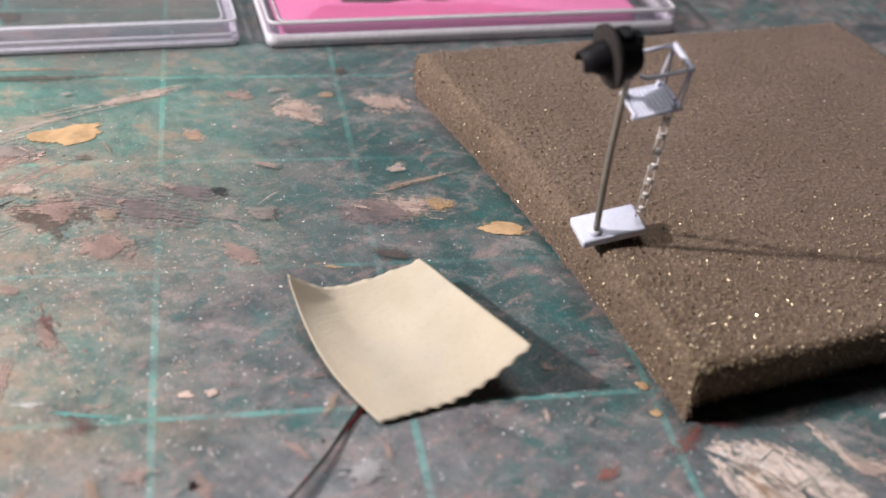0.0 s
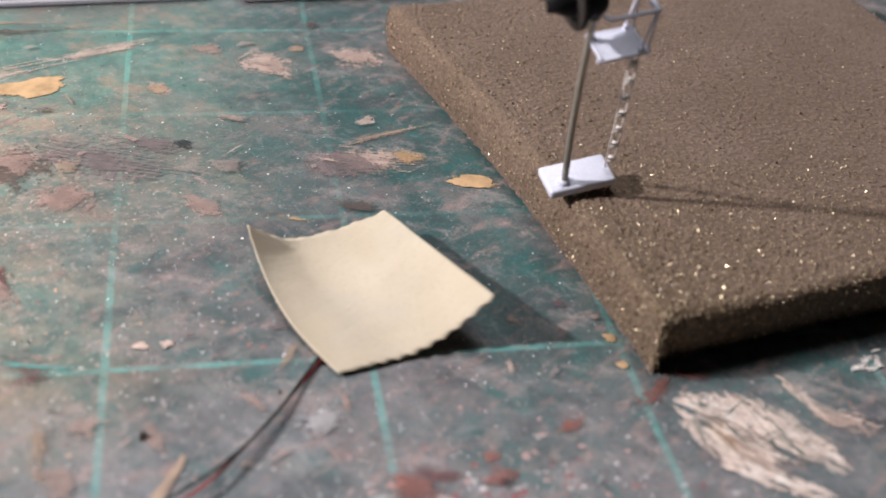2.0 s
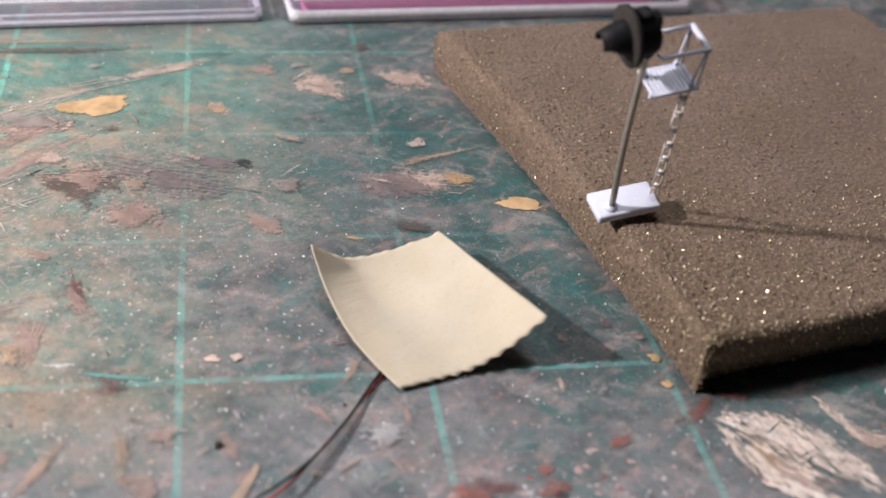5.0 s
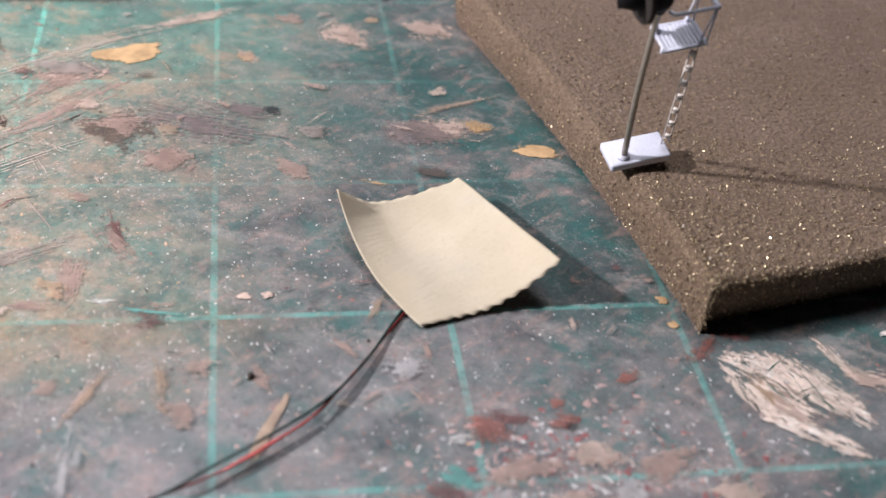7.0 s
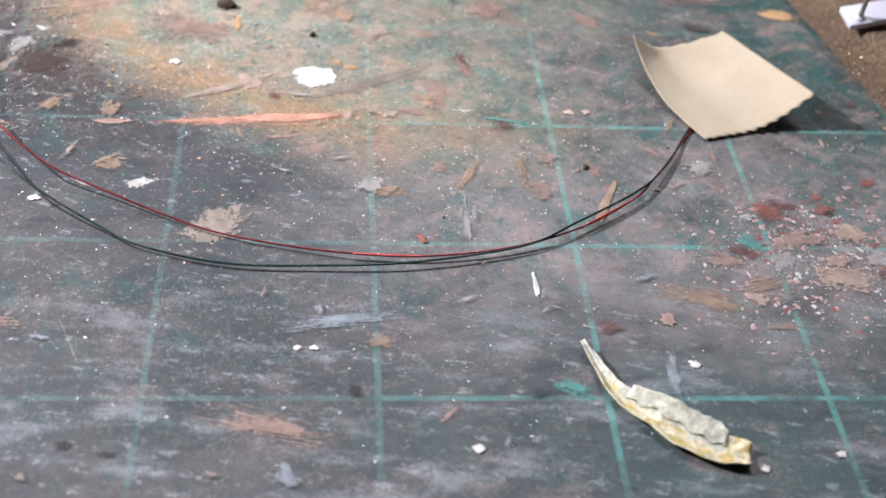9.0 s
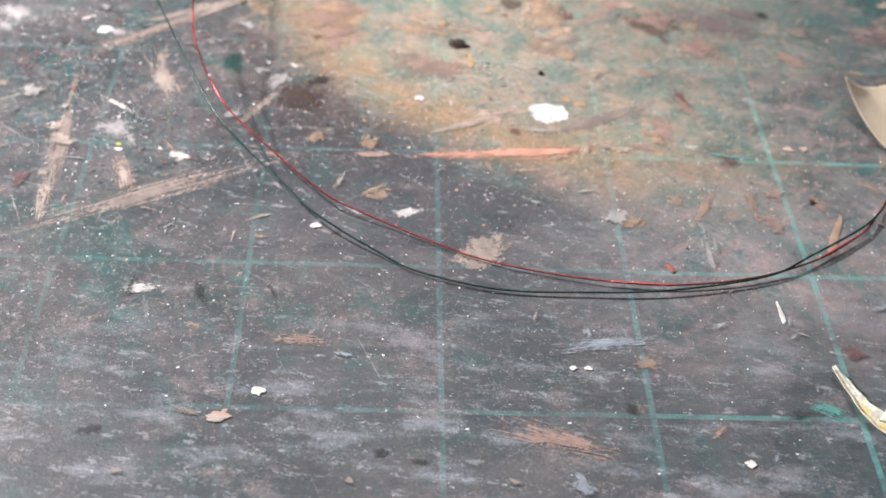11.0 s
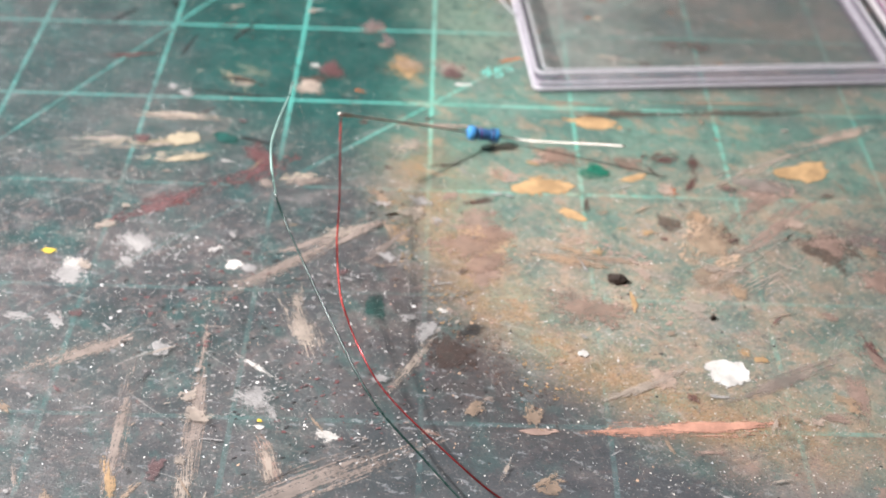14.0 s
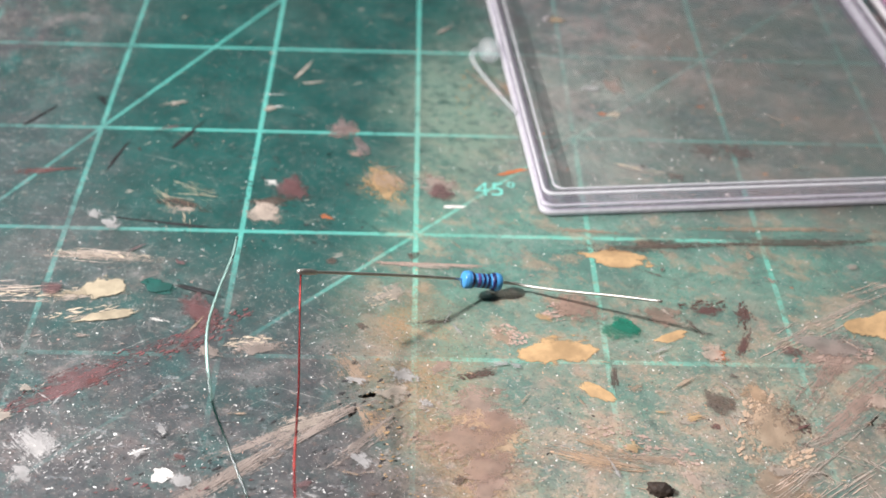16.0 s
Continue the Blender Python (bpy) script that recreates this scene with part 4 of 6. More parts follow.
# ---- clear hinged cases ----
def clear_case(name, label, at, turn, w, d, high, rim, skirt):
    top = thing(name, label, "plastic case", at, (0, 0, turn))
    wall = 0.055
    outer, inner = rounded_outline(w, d, 0.065), [(x * (w - 2 * wall) / w + wall, y * (d - 2 * wall) / d + wall) for x, y in rounded_outline(w, d, 0.045)]
    part("side", ring_wall(outer, inner, 0.012, high - 0.016), M_SIDE, top, "clear lilac-tinted side wall")
    o2 = [(x * (w + 0.02) / w - 0.01, y * (d + 0.02) / d - 0.01) for x, y in outer]
    # added inset foot: lifts the rim so a shadow line forms below
    part("foot", ring_wall([(x * (w - 0.05) / w + 0.025, y * (d - 0.05) / d + 0.025) for x, y in outer], inner, 0.0, 0.016), M_SIDE, top)
    # rims and seam are whitened where clear edges would catch light
    part("lower_rim", ring_wall(o2, [(x * (w - 0.05) / w + 0.025, y * (d - 0.05) / d + 0.025) for x, y in outer], 0.016, 0.016 + skirt), rim, top, "lower rim, whitened as if catching light")
    mid = [(x * (w + 0.006) / w - 0.003, y * (d + 0.006) / d - 0.003) for x, y in outer]
    part("seam", ring_wall(mid, [(x * (w - 0.03) / w + 0.015, y * (d - 0.03) / d + 0.015) for x, y in outer], high * 0.45, high * 0.45 + 0.009), rim, top)
    part("upper_rim", ring_wall(outer, [(x * (w - 0.035) / w + 0.0175, y * (d - 0.035) / d + 0.0175) for x, y in outer], high - 0.016, high), rim, top, "upper rim, whitened as if catching light")
    lid = part("lid", slab([(x * (w - 0.04) / w + 0.02, y * (d - 0.04) / d + 0.02) for x, y in outer], high - 0.02, high - 0.006), M_PLATE, top, "flat clear lid", False)
    lid.visible_shadow = False
    part("inner_rim", ring_wall([(x * (w - 0.15) / w + 0.075, y * (d - 0.15) / d + 0.075) for x, y in outer], [(x * (w - 0.172) / w + 0.086, y * (d - 0.172) / d + 0.086) for x, y in outer], high - 0.032, high - 0.021), rim, top)
    return top


CASE = clear_case("clear_case", "empty clear plastic case with a lilac tint, closed", (-2.262, 4.188, 0.0), 5.2, 2.72, 2.75, 0.17, M_RIM, 0.03)


def latch():
    arm = smooth_path([(-0.012, 0.98, 0.07), (-0.10, 1.22, 0.075), (-0.20, 1.52, 0.08), (-0.225, 1.66, 0.085), (-0.19, 1.74, 0.09)], 6)
    a = part("latch", tube(arm, lambda t: 0.012 + 0.011 * t, 10), M_LATCH, CASE, "clear plastic latch arm")
    bm = bmesh.new()
    bmesh.ops.create_uvsphere(bm, u_segments=22, v_segments=14, radius=0.1)
    for v in bm.verts:
        v.co = Vector((v.co.x * 0.8 - 0.095, v.co.y * 1.15 + 1.74, v.co.z * 0.8 + 0.085))
    part("knob", bm, M_LATCH, a, "clear rounded knob")


latch()
PINK = clear_case("pink_card_case", "clear plastic case holding bright pink printed card", (0.628, 4.39, 0.0), 4.6, 2.72, 2.75, 0.17, M_MILKY, 0.07)


def pink_card():
    card = part("card", slab(rounded_outline(2.36, 2.5, 0.04), 0.0, 0.105), M_PINK, PINK, "bright pink card insert", False)
    card.matrix_basis = pose(0.09 * INCH, 0.065 * INCH, 0.033 * INCH)
    strip = part("strip", slab([(0.12, 0.01), (1.9, 0.01), (1.35, 0.20), (0.30, 0.26)], 0.0, 0.003), M_MAGENTA, card, "darker pink printed strip", False)
    strip.location = (0, 0, 0.1057 * INCH)
    shapes = (((0.0, 0.40), (1.08, 0.44), (1.08, 1.35), (0.0, 1.3)), ((0.42, 0.30), (0.72, 0.27), (0.92, 0.33), (0.9, 0.43), (0.5, 0.42)), ((0.98, 0.28), (1.12, 0.27), (1.16, 0.38), (1.02, 0.40)))
    for k, s in enumerate(shapes):
        ob = part("printed_shape", slab(s, 0.0, 0.003), M_PRINT, card, "dark plain printed shape", False)
        ob.location = (0, 0, (0.1095 + 0.004 * k) * INCH)


pink_card()


# ---- scraps ----
def peel():
    """A curled sliver, a shallow gutter that widens to a blunt end."""
    line = smooth_path([(-0.074, -0.705, 0.06), (-0.013, -0.875, 0.035), (0.05, -1.012, 0.02), (0.18, -1.12, 0.014), (0.325, -1.245, 0.012), (0.44, -1.315, 0.012), (0.55, -1.345, 0.02)], 8)
    n = len(line) - 1

    def at(u, v):
        i = min(n, round(u * n))
        p, d = line[i], (line[min(n, i + 1)] - line[max(0, i - 1)]).normalized()
        side = Vector((-d.y, d.x, 0)).normalized()
        half = 0.010 + 0.036 * min(1, u / 0.33) if u < 0.33 else 0.044 + 0.045 * math.sin(math.pi * min(1, (u - 0.33) / 0.70)) ** 0.8
        half *= 1 + 0.16 * noise.noise(Vector((u * 9, v * 2, 3)))
        s = v * 2 - 1
        lift = 0.035 * s * s * min(1, u * 3) + 0.010 * noise.noise(Vector((u * 14, v * 5, 8)))
        q = p + side * half * s + Vector((0, 0, lift))
        return Vector((q.x, q.y, max(0.010, q.z)))

    ob = shape("paint_peel", sheet(at, n, 14, 0.008), [M_PEEL, M_PEEL_IN, M_PEEL_YELLOW])
    for f in ob.data.polygons:
        c = f.center / INCH
        i = min(range(n + 1), key=lambda k: (line[k].xy - c.xy).length)
        d = line[min(n, i + 1)] - line[max(0, i - 1)]
        across = (c.xy - line[i].xy).dot(Vector((-d.y, d.x)).normalized())
        if i > n * 0.22 and i < n * 0.86 and across > 0.012 + 0.02 * noise.noise(Vector((i * 0.5, across * 30, 0))):
            f.material_index = 1
        elif i < n * 0.2:
            f.material_index = 1 if across > -0.01 else 0
        elif noise.noise(Vector((i * 0.35, across * 26, 4))) > 0.22 - 0.3 * max(0, i / n - 0.7):
            f.material_index = 2

    first, last = round(n * 0.36), round(n * 0.84)

    def fold(u, v):
        base = at((first + (last - first) * u) / n, 0.68 + 0.32 * v)
        ragged = 0.011 * noise.noise(Vector((u * 9, v * 3, 6)))
        return base + Vector((0.010 * v + ragged, 0.012 * v + ragged, 0.011 + 0.02 * v * math.sin(math.pi * u) + ragged))

    part("fold", sheet(fold, last - first, 8, 0.005), M_PEEL_IN, ob, "grey-green folded edge")
    tagged(ob, "curled pale yellow sliver of dried peel on the mat", "paint peel")


peel()


def card_scrap():
    corners = [Vector(c) for c in ((-4.793, 0.258), (-4.453, 0.331), (-4.440, 0.040), (-4.505, 0.040))]

    def at(u, v):
        near = corners[0].lerp(corners[1], u)
        far = corners[0].lerp(corners[3], min(1, u * 1.0)) if u < 0.84 else corners[0].lerp(corners[3], 0.84).lerp(corners[2], (u - 0.84) / 0.16)
        p = near.lerp(far, v)
        return Vector((p.x, p.y, 0.010 + 0.008 * u * (1 - v) + 0.008 * abs(v - 0.33)))

    ob = shape("card_scrap", sheet(at, 12, 9, 0.006), M_PAPER, smooth=False)
    tagged(ob, "small triangular scrap of white card, lightly creased", "card scrap")


card_scrap()


def crumb(name, label, x, y, length, width, high, turn, material, seed):
    bm = bmesh.new()
    bmesh.ops.create_icosphere(bm, subdivisions=3, radius=1)
    for v in bm.verts:
        k = 1 + 0.35 * noise.noise(v.co * 1.7 + Vector((seed, 0, 0))) + 0.2 * noise.noise(v.co * 4 + Vector((0, seed, 0)))
        v.co = Vector((v.co.x * k * length / 2, v.co.y * k * width / 2, max(-0.2, v.co.z) * k * high + 0.2 * high))
    ob = shape(name, bm, material)
    ob.matrix_world = pose(x * INCH, y * INCH, 0.004 * INCH, 0, 0, turn)
    return tagged(ob, label, "crumb")


crumb("dark_crumb", "dark brown crumb of dried glue on the mat", -1.850, 2.165, 0.132, 0.07, 0.035, -12, M_CRUMB, 3)
crumb("dark_crumb", "tiny black crumb on the green mat", -1.32, 1.86, 0.035, 0.03, 0.02, 30, M_CRUMB, 8)
crumb("dark_crumb", "tiny black crumb beside the tape", 0.15, 0.62, 0.03, 0.03, 0.018, 10, M_CRUMB, 5)
crumb("white_crumb", "tiny white crumb inside the clear case", -2.07, 6.50, 0.06, 0.035, 0.02, 40, M_PAPER, 6)

# ---- paint stains on the mat ----
stain(-4.633, 2.835, 0.944, 0.195, 32, 'maroon')
stain(-4.125, 3.151, 0.504, 0.160, 38, 'maroon')
stain(-4.160, 3.330, 0.300, 0.120, -50, 'maroon')
stain(-3.560, 2.520, 0.900, 0.160, 30, 'dust')
stain(-4.400, 3.520, 0.220, 0.090, -25, 'bottle', 0)
stain(-2.684, 2.639, 0.337, 0.350, -13, 'pink')
stain(-2.658, 2.183, 0.235, 0.300, -17, 'pink')
stain(-1.238, 2.620, 0.442, 0.320, -84, 'tan')
stain(-1.275, 2.218, 0.283, 0.300, -10, 'tan')
stain(1.143, 2.470, 0.583, 0.200, -10, 'pink')
stain(-0.506, 2.522, 0.427, 0.400, -40, 'brown')
stain(-4.904, 1.437, 0.945, 0.150, 30, 'dust')
stain(-3.647, 0.543, 1.500, 0.240, 28, 'dust')
stain(-4.562, 0.877, 1.151, 0.120, 92, 'dust')
stain(-4.193, 0.990, 1.592, 0.135, 93, 'dust')
stain(-3.772, 0.718, 0.391, 0.120, -66, 'pink')
stain(-3.891, 2.191, 1.438, 0.150, 39, 'dust')
stain(-3.509, 2.558, 0.401, 0.120, 21, 'beige', 2)
stain(-3.310, 2.915, 0.341, 0.160, -60, 'tan')
stain(-3.198, 2.576, 0.400, 0.160, -62, 'tan')
stain(0.571, -0.374, 0.506, 0.200, -24, 'tan')
stain(-0.748, 2.742, 0.917, 0.200, 42, 'pink')
stain(-2.218, 3.077, 0.416, 0.190, 9, 'ochre', 0)
stain(-1.857, 3.830, 0.371, 0.150, -7, 'ochre', 0)
stain(-2.084, 2.790, 0.194, 0.085, -36, 'ochre', 0)
stain(-1.871, 2.821, 0.147, 0.060, 11, 'tan')
stain(-1.637, 3.199, 0.216, 0.070, 21, 'ochre', 0)
stain(-2.180, 3.407, 0.303, 0.200, -27, 'tan')
stain(-3.126, 3.494, 0.190, 0.170, 2, 'beige', 2)
stain(-3.192, 4.470, 0.415, 0.260, -52, 'ochre')
stain(-1.433, 3.405, 0.301, 0.110, 1, 'rust')
stain(-1.219, 3.385, 0.170, 0.100, -63, 'rust')
stain(-1.268, 3.140, 0.277, 0.080, -114, 'rust')
stain(-1.395, 3.062, 0.085, 0.100, 13, 'orange')
stain(-0.795, 3.077, 0.464, 0.260, 18, 'pink')
stain(-1.399, 2.829, 0.194, 0.040, -59, 'beige', 2)
stain(-2.894, 3.277, 0.258, 0.055, 12, 'brown')
stain(-2.659, 2.907, 0.262, 0.060, 12, 'brown')
stain(-1.977, 2.907, 0.258, 0.050, -90, 'brown')
stain(-2.877, 4.508, 0.256, 0.130, -35, 'pink')
stain(-2.410, 4.624, 0.242, 0.035, 23, 'orange', 0)
stain(-2.776, 4.264, 0.134, 0.035, 2, 'white', 0)
stain(-3.522, 4.143, 0.105, 0.050, -31, 'orange')
stain(-3.732, 4.407, 0.223, 0.130, -64, 'rust')
stain(-3.877, 4.192, 0.169, 0.130, -50, 'beige', 0)
stain(-3.850, 4.287, 0.309, 0.140, 15, 'brown')
stain(-3.873, 4.463, 0.097, 0.070, -28, 'white')
stain(-4.452, 4.921, 0.351, 0.035, 63, 'black', 0)
stain(-5.418, 5.107, 0.331, 0.030, 55, 'black', 0)
stain(-4.841, 4.701, 0.333, 0.022, 75, 'black', 0)
stain(-5.052, 5.314, 0.231, 0.090, -48, 'black')
stain(-5.260, 4.535, 0.537, 0.070, 7, 'rust')
stain(-4.385, 4.242, 0.391, 0.100, -17, 'brown')
stain(-4.375, 4.184, 0.212, 0.080, 2, 'beige', 2)
stain(-4.396, 4.052, 0.595, 0.025, -8, 'black', 0)
stain(-3.963, 5.423, 0.192, 0.020, 2, 'white', 2)
stain(-3.927, 5.278, 0.143, 0.030, 3, 'white')
stain(-3.788, 5.715, 0.252, 0.020, 65, 'beige', 0)
stain(-3.716, 5.572, 0.176, 0.020, 17, 'beige', 0)
stain(-3.463, 5.020, 0.236, 0.170, 12, 'pink')
stain(-3.385, 4.777, 0.131, 0.080, -15, 'pink')
stain(-4.777, 3.745, 0.717, 0.060, -3, 'beige', 2)
stain(-4.816, 3.439, 0.485, 0.100, 9, 'beige', 2)
stain(-4.710, 3.494, 0.204, 0.120, 30, 'beige', 2)
stain(-4.640, 3.282, 0.368, 0.070, 13, 'beige', 2)
stain(-5.075, 3.378, 0.292, 0.030, -1, 'beige', 2)
stain(-4.175, 3.484, 0.326, 0.035, -17, 'black')
stain(-4.136, 3.321, 0.333, 0.160, -38, 'rust')
stain(-4.387, 3.503, 0.174, 0.070, -33, 'bottle')
stain(-4.351, 3.251, 0.129, 0.030, -19, 'white')
stain(-3.854, 3.088, 0.257, 0.110, 8, 'beige', 2)
stain(-4.755, 2.406, 0.195, 0.160, -42, 'chalk', 1)
stain(-4.804, 2.209, 0.158, 0.120, -26, 'chalk', 1)
stain(-4.165, 2.204, 0.100, 0.075, -29, 'white', 0)
stain(-4.290, 2.353, 0.093, 0.020, 27, 'white', 0)
stain(-4.096, 2.324, 0.089, 0.050, -13, 'rust')
stain(-4.596, 2.800, 0.090, 0.060, 23, 'rust')
stain(-0.959, 4.875, 0.208, 0.070, -37, 'brown')
stain(-1.635, 4.665, 0.484, 0.025, -21, 'beige', 2)
stain(-1.404, 4.614, 0.150, 0.090, -12, 'brown')
stain(-1.788, 5.280, 0.081, 0.060, 2, 'orange')
stain(-1.118, 5.394, 0.091, 0.050, 2, 'orange')
stain(-1.054, 5.639, 0.059, 0.050, 2, 'beige')
stain(-1.673, 5.642, 0.321, 0.160, -81, 'pink')
stain(-0.613, 5.266, 0.333, 0.030, -30, 'beige', 2)
stain(-2.181, 2.362, 0.384, 0.060, -16, 'beige', 2)
stain(-1.869, 2.357, 0.320, 0.080, -3, 'beige', 2)
stain(-1.659, 2.606, 0.094, 0.060, 7, 'beige')
stain(-1.515, 2.571, 0.051, 0.045, -4, 'rust')
stain(-2.863, 2.945, 0.154, 0.100, 36, 'pink')
stain(-2.542, 3.179, 0.172, 0.120, -52, 'tan')
stain(-2.017, 4.062, 0.533, 0.050, -4, 'tan')
stain(-0.895, 4.117, 1.446, 0.060, 1, 'tan')
stain(-0.653, 3.429, 0.655, 0.050, 28, 'beige')
stain(-1.014, 3.199, 0.388, 0.030, 30, 'beige')
stain(-0.912, 2.532, 0.621, 0.050, 24, 'beige')
stain(-1.278, 2.782, 0.209, 0.140, -74, 'apricot')
stain(-2.401, 5.547, 0.322, 0.100, -66, 'tan')
stain(-2.506, 5.561, 0.508, 0.060, -52, 'pink')
stain(-2.953, 3.738, 0.683, 0.030, -1, 'pink', 0)
stain(-3.009, 3.804, 0.100, 0.070, -30, 'brown')
stain(-3.468, 3.754, 0.091, 0.070, -15, 'brown')
stain(-1.893, 0.984, 0.605, 0.065, 5, 'salmon', 2)
stain(-1.476, 1.026, 0.712, 0.075, 4, 'salmon', 0)
stain(-1.629, 1.000, 1.074, 0.140, 4, 'salmon')
stain(-2.384, 0.957, 0.205, 0.050, 1, 'pink', 0)
stain(-2.944, 0.930, 0.140, 0.050, -12, 'pink')
stain(-1.308, 1.415, 0.250, 0.200, -3, 'white', 0)
stain(-1.183, 1.585, 0.133, 0.070, -73, 'ochre')
stain(-1.100, 1.534, 0.095, 0.050, 2, 'ochre', 0)
stain(-3.694, 1.693, 0.603, 0.200, -72, 'beige', 2)
stain(-3.283, 1.865, 0.256, 0.150, -68, 'bottle')
stain(-3.066, 1.429, 0.628, 0.090, 62, 'beige')
stain(-5.112, 2.120, 0.292, 0.300, -13, 'chalk')
stain(-5.119, 2.184, 0.171, 0.120, -43, 'white')
stain(-4.788, 2.381, 0.419, 0.220, -43, 'chalk')
stain(-4.783, 2.377, 0.162, 0.070, -42, 'white')
stain(-4.149, 2.216, 0.086, 0.060, -23, 'white', 0)
stain(-3.899, 1.147, 0.218, 0.220, -11, 'chalk')
stain(-3.481, 0.893, 0.161, 0.100, -28, 'white')
stain(-3.923, 1.377, 0.313, 0.040, -36, 'white', 2)
stain(-5.287, 2.292, 0.096, 0.050, 2, 'yellow', 0)
stain(-3.851, 0.980, 0.035, 0.025, -7, 'yellow', 0)
stain(-3.850, 0.936, 0.057, 0.030, -3, 'white', 0)
stain(-4.550, 0.554, 0.335, 0.080, -73, 'ochre')
stain(-4.840, 0.417, 0.210, 0.090, -81, 'tan')
stain(-4.174, 0.540, 0.517, 0.100, -84, 'beige', 2)
stain(-3.769, 0.690, 0.320, 0.120, -74, 'beige', 2)
stain(-4.443, 0.487, 0.204, 0.050, 58, 'tan')
stain(-2.331, 0.590, 0.196, 0.110, 28, 'tan')
stain(-2.167, 0.441, 0.149, 0.100, 22, 'white')
stain(-1.755, 0.125, 0.400, 0.290, 32, 'beige')
stain(-0.930, 0.415, 0.227, 0.080, 2, 'ochre')
stain(-1.696, 0.885, 0.226, 0.035, -72, 'tan')
stain(-0.984, 1.388, 1.094, 0.135, 26, 'dust')
stain(-0.760, 1.122, 0.220, 0.060, 5, 'pink')
stain(-0.591, 1.262, 0.430, 0.090, -97, 'pink')
stain(-0.235, 2.242, 0.145, 0.200, -37, 'pink')
stain(-0.443, 1.612, 0.329, 0.120, -77, 'rust')
stain(-1.022, 2.354, 0.975, 0.020, 43, 'beige')
stain(-0.960, 2.396, 0.542, 0.020, -27, 'beige')
stain(-0.801, 1.774, 0.456, 0.025, -59, 'beige')
stain(-1.492, 0.845, 0.238, 0.040, 4, 'pink')
stain(-0.640, 0.609, 0.133, 0.120, -28, 'pink')
stain(-2.118, 2.351, 0.481, 0.025, -14, 'tan', 0)
stain(-1.770, 1.978, 0.175, 0.040, -85, 'ochre', 0)
# a spot of bare green mat, laid on as viridian
stain(-1.873, 3.272, 0.175, 0.110, -40, 'viridian', 0)
stain(-2.888, 1.857, 0.125, 0.050, -25, 'white')
stain(-3.245, 2.433, 0.545, 0.100, 47, 'dust')
stain(-5.321, 1.718, 0.238, 0.100, -12, 'chalk', 1)
stain(-0.498, 3.327, 0.410, 0.200, 20, 'ochre', 0)
stain(1.655, 2.260, 0.231, 0.120, -16, 'ochre', 0)
stain(0.734, 3.537, 0.442, 0.240, -44, 'blush')
stain(0.157, 3.288, 0.103, 0.090, 0, 'pink')
stain(1.264, 3.625, 0.215, 0.130, -38, 'pink')
stain(1.365, 2.487, 0.157, 0.090, -14, 'ochre')
stain(-0.241, 2.210, 0.186, 0.130, -1, 'pink')
stain(0.384, 2.115, 0.206, 0.080, -37, 'pink')
stain(-0.625, 1.267, 0.378, 0.110, -88, 'pink')
stain(1.163, 2.513, 0.557, 0.240, -14, 'blush')
stain(0.171, 3.282, 0.197, 0.120, -53, 'blush')
stain(1.281, 3.630, 0.259, 0.180, -52, 'blush')
stain(-0.929, 2.884, 0.570, 0.160, 52, 'pink')
stain(-0.464, 2.587, 0.430, 0.200, -1, 'pink')
stain(-0.251, 2.210, 0.237, 0.180, -1, 'pink')
stain(-0.438, 1.542, 0.333, 0.120, -57, 'pink')
stain(-0.764, 1.098, 0.242, 0.060, -3, 'pink')
stain(-0.468, 1.123, 0.121, 0.045, -3, 'white', 2)
stain(-0.219, 1.092, 0.137, 0.055, -3, 'pink')
stain(0.126, 1.130, 0.055, 0.050, -2, 'blush', 0)
stain(0.223, 1.134, 0.055, 0.050, -2, 'blush', 0)
stain(0.697, 1.039, 0.246, 0.060, 69, 'tan')
stain(0.203, 0.314, 0.412, 0.055, 66, 'tan', 0)
stain(-0.481, 0.568, 0.366, 0.060, 65, 'pink')
stain(-0.193, 0.463, 0.145, 0.035, -54, 'tan')
stain(-0.195, 0.635, 0.221, 0.050, -83, 'tan')
stain(2.062, 0.689, 0.291, 0.090, 48, 'brick')
stain(1.681, 0.538, 0.176, 0.090, 38, 'brick')
stain(1.362, 0.402, 0.079, 0.080, -29, 'brick')
stain(2.254, 0.374, 0.320, 0.200, -70, 'apricot')
stain(2.476, 0.423, 0.506, 0.220, -57, 'cream')
stain(2.346, 0.488, 0.437, 0.260, -56, 'blush')
stain(2.300, 0.330, 0.330, 0.200, -60, 'blush')
stain(2.632, 0.599, 0.262, 0.070, -72, 'cream', 2)
stain(2.736, 0.455, 0.295, 0.160, -22, 'blush')
stain(2.622, 0.620, 0.259, 0.035, -72, 'beige', 2)
stain(2.707, 0.508, 0.240, 0.060, -45, 'beige', 2)
stain(1.151, 0.331, 0.305, 0.100, -12, 'rust')
stain(0.899, 0.035, 0.198, 0.120, -31, 'teal')
stain(1.970, 1.026, 0.051, 0.060, -2, 'ochre', 0)
stain(1.978, 0.855, 0.054, 0.050, -42, 'ochre', 0)
stain(0.505, 0.449, 0.044, 0.035, -11, 'beige', 0)
stain(0.944, 0.237, 0.132, 0.060, 14, 'white', 2)
stain(0.877, 0.740, 0.172, 0.035, -87, 'pink')
stain(1.604, 1.181, 0.098, 0.060, -45, 'pink')
stain(-1.016, 3.654, 0.096, 0.050, -52, 'pink')
stain(0.781, 1.986, 0.158, 0.040, -21, 'ochre')
stain(-0.623, 1.901, 0.141, 0.080, -22, 'pink')
stain(-0.241, 1.038, 0.392, 0.030, -14, 'teal')
stain(0.185, 0.616, 0.174, 0.100, -57, 'pink')
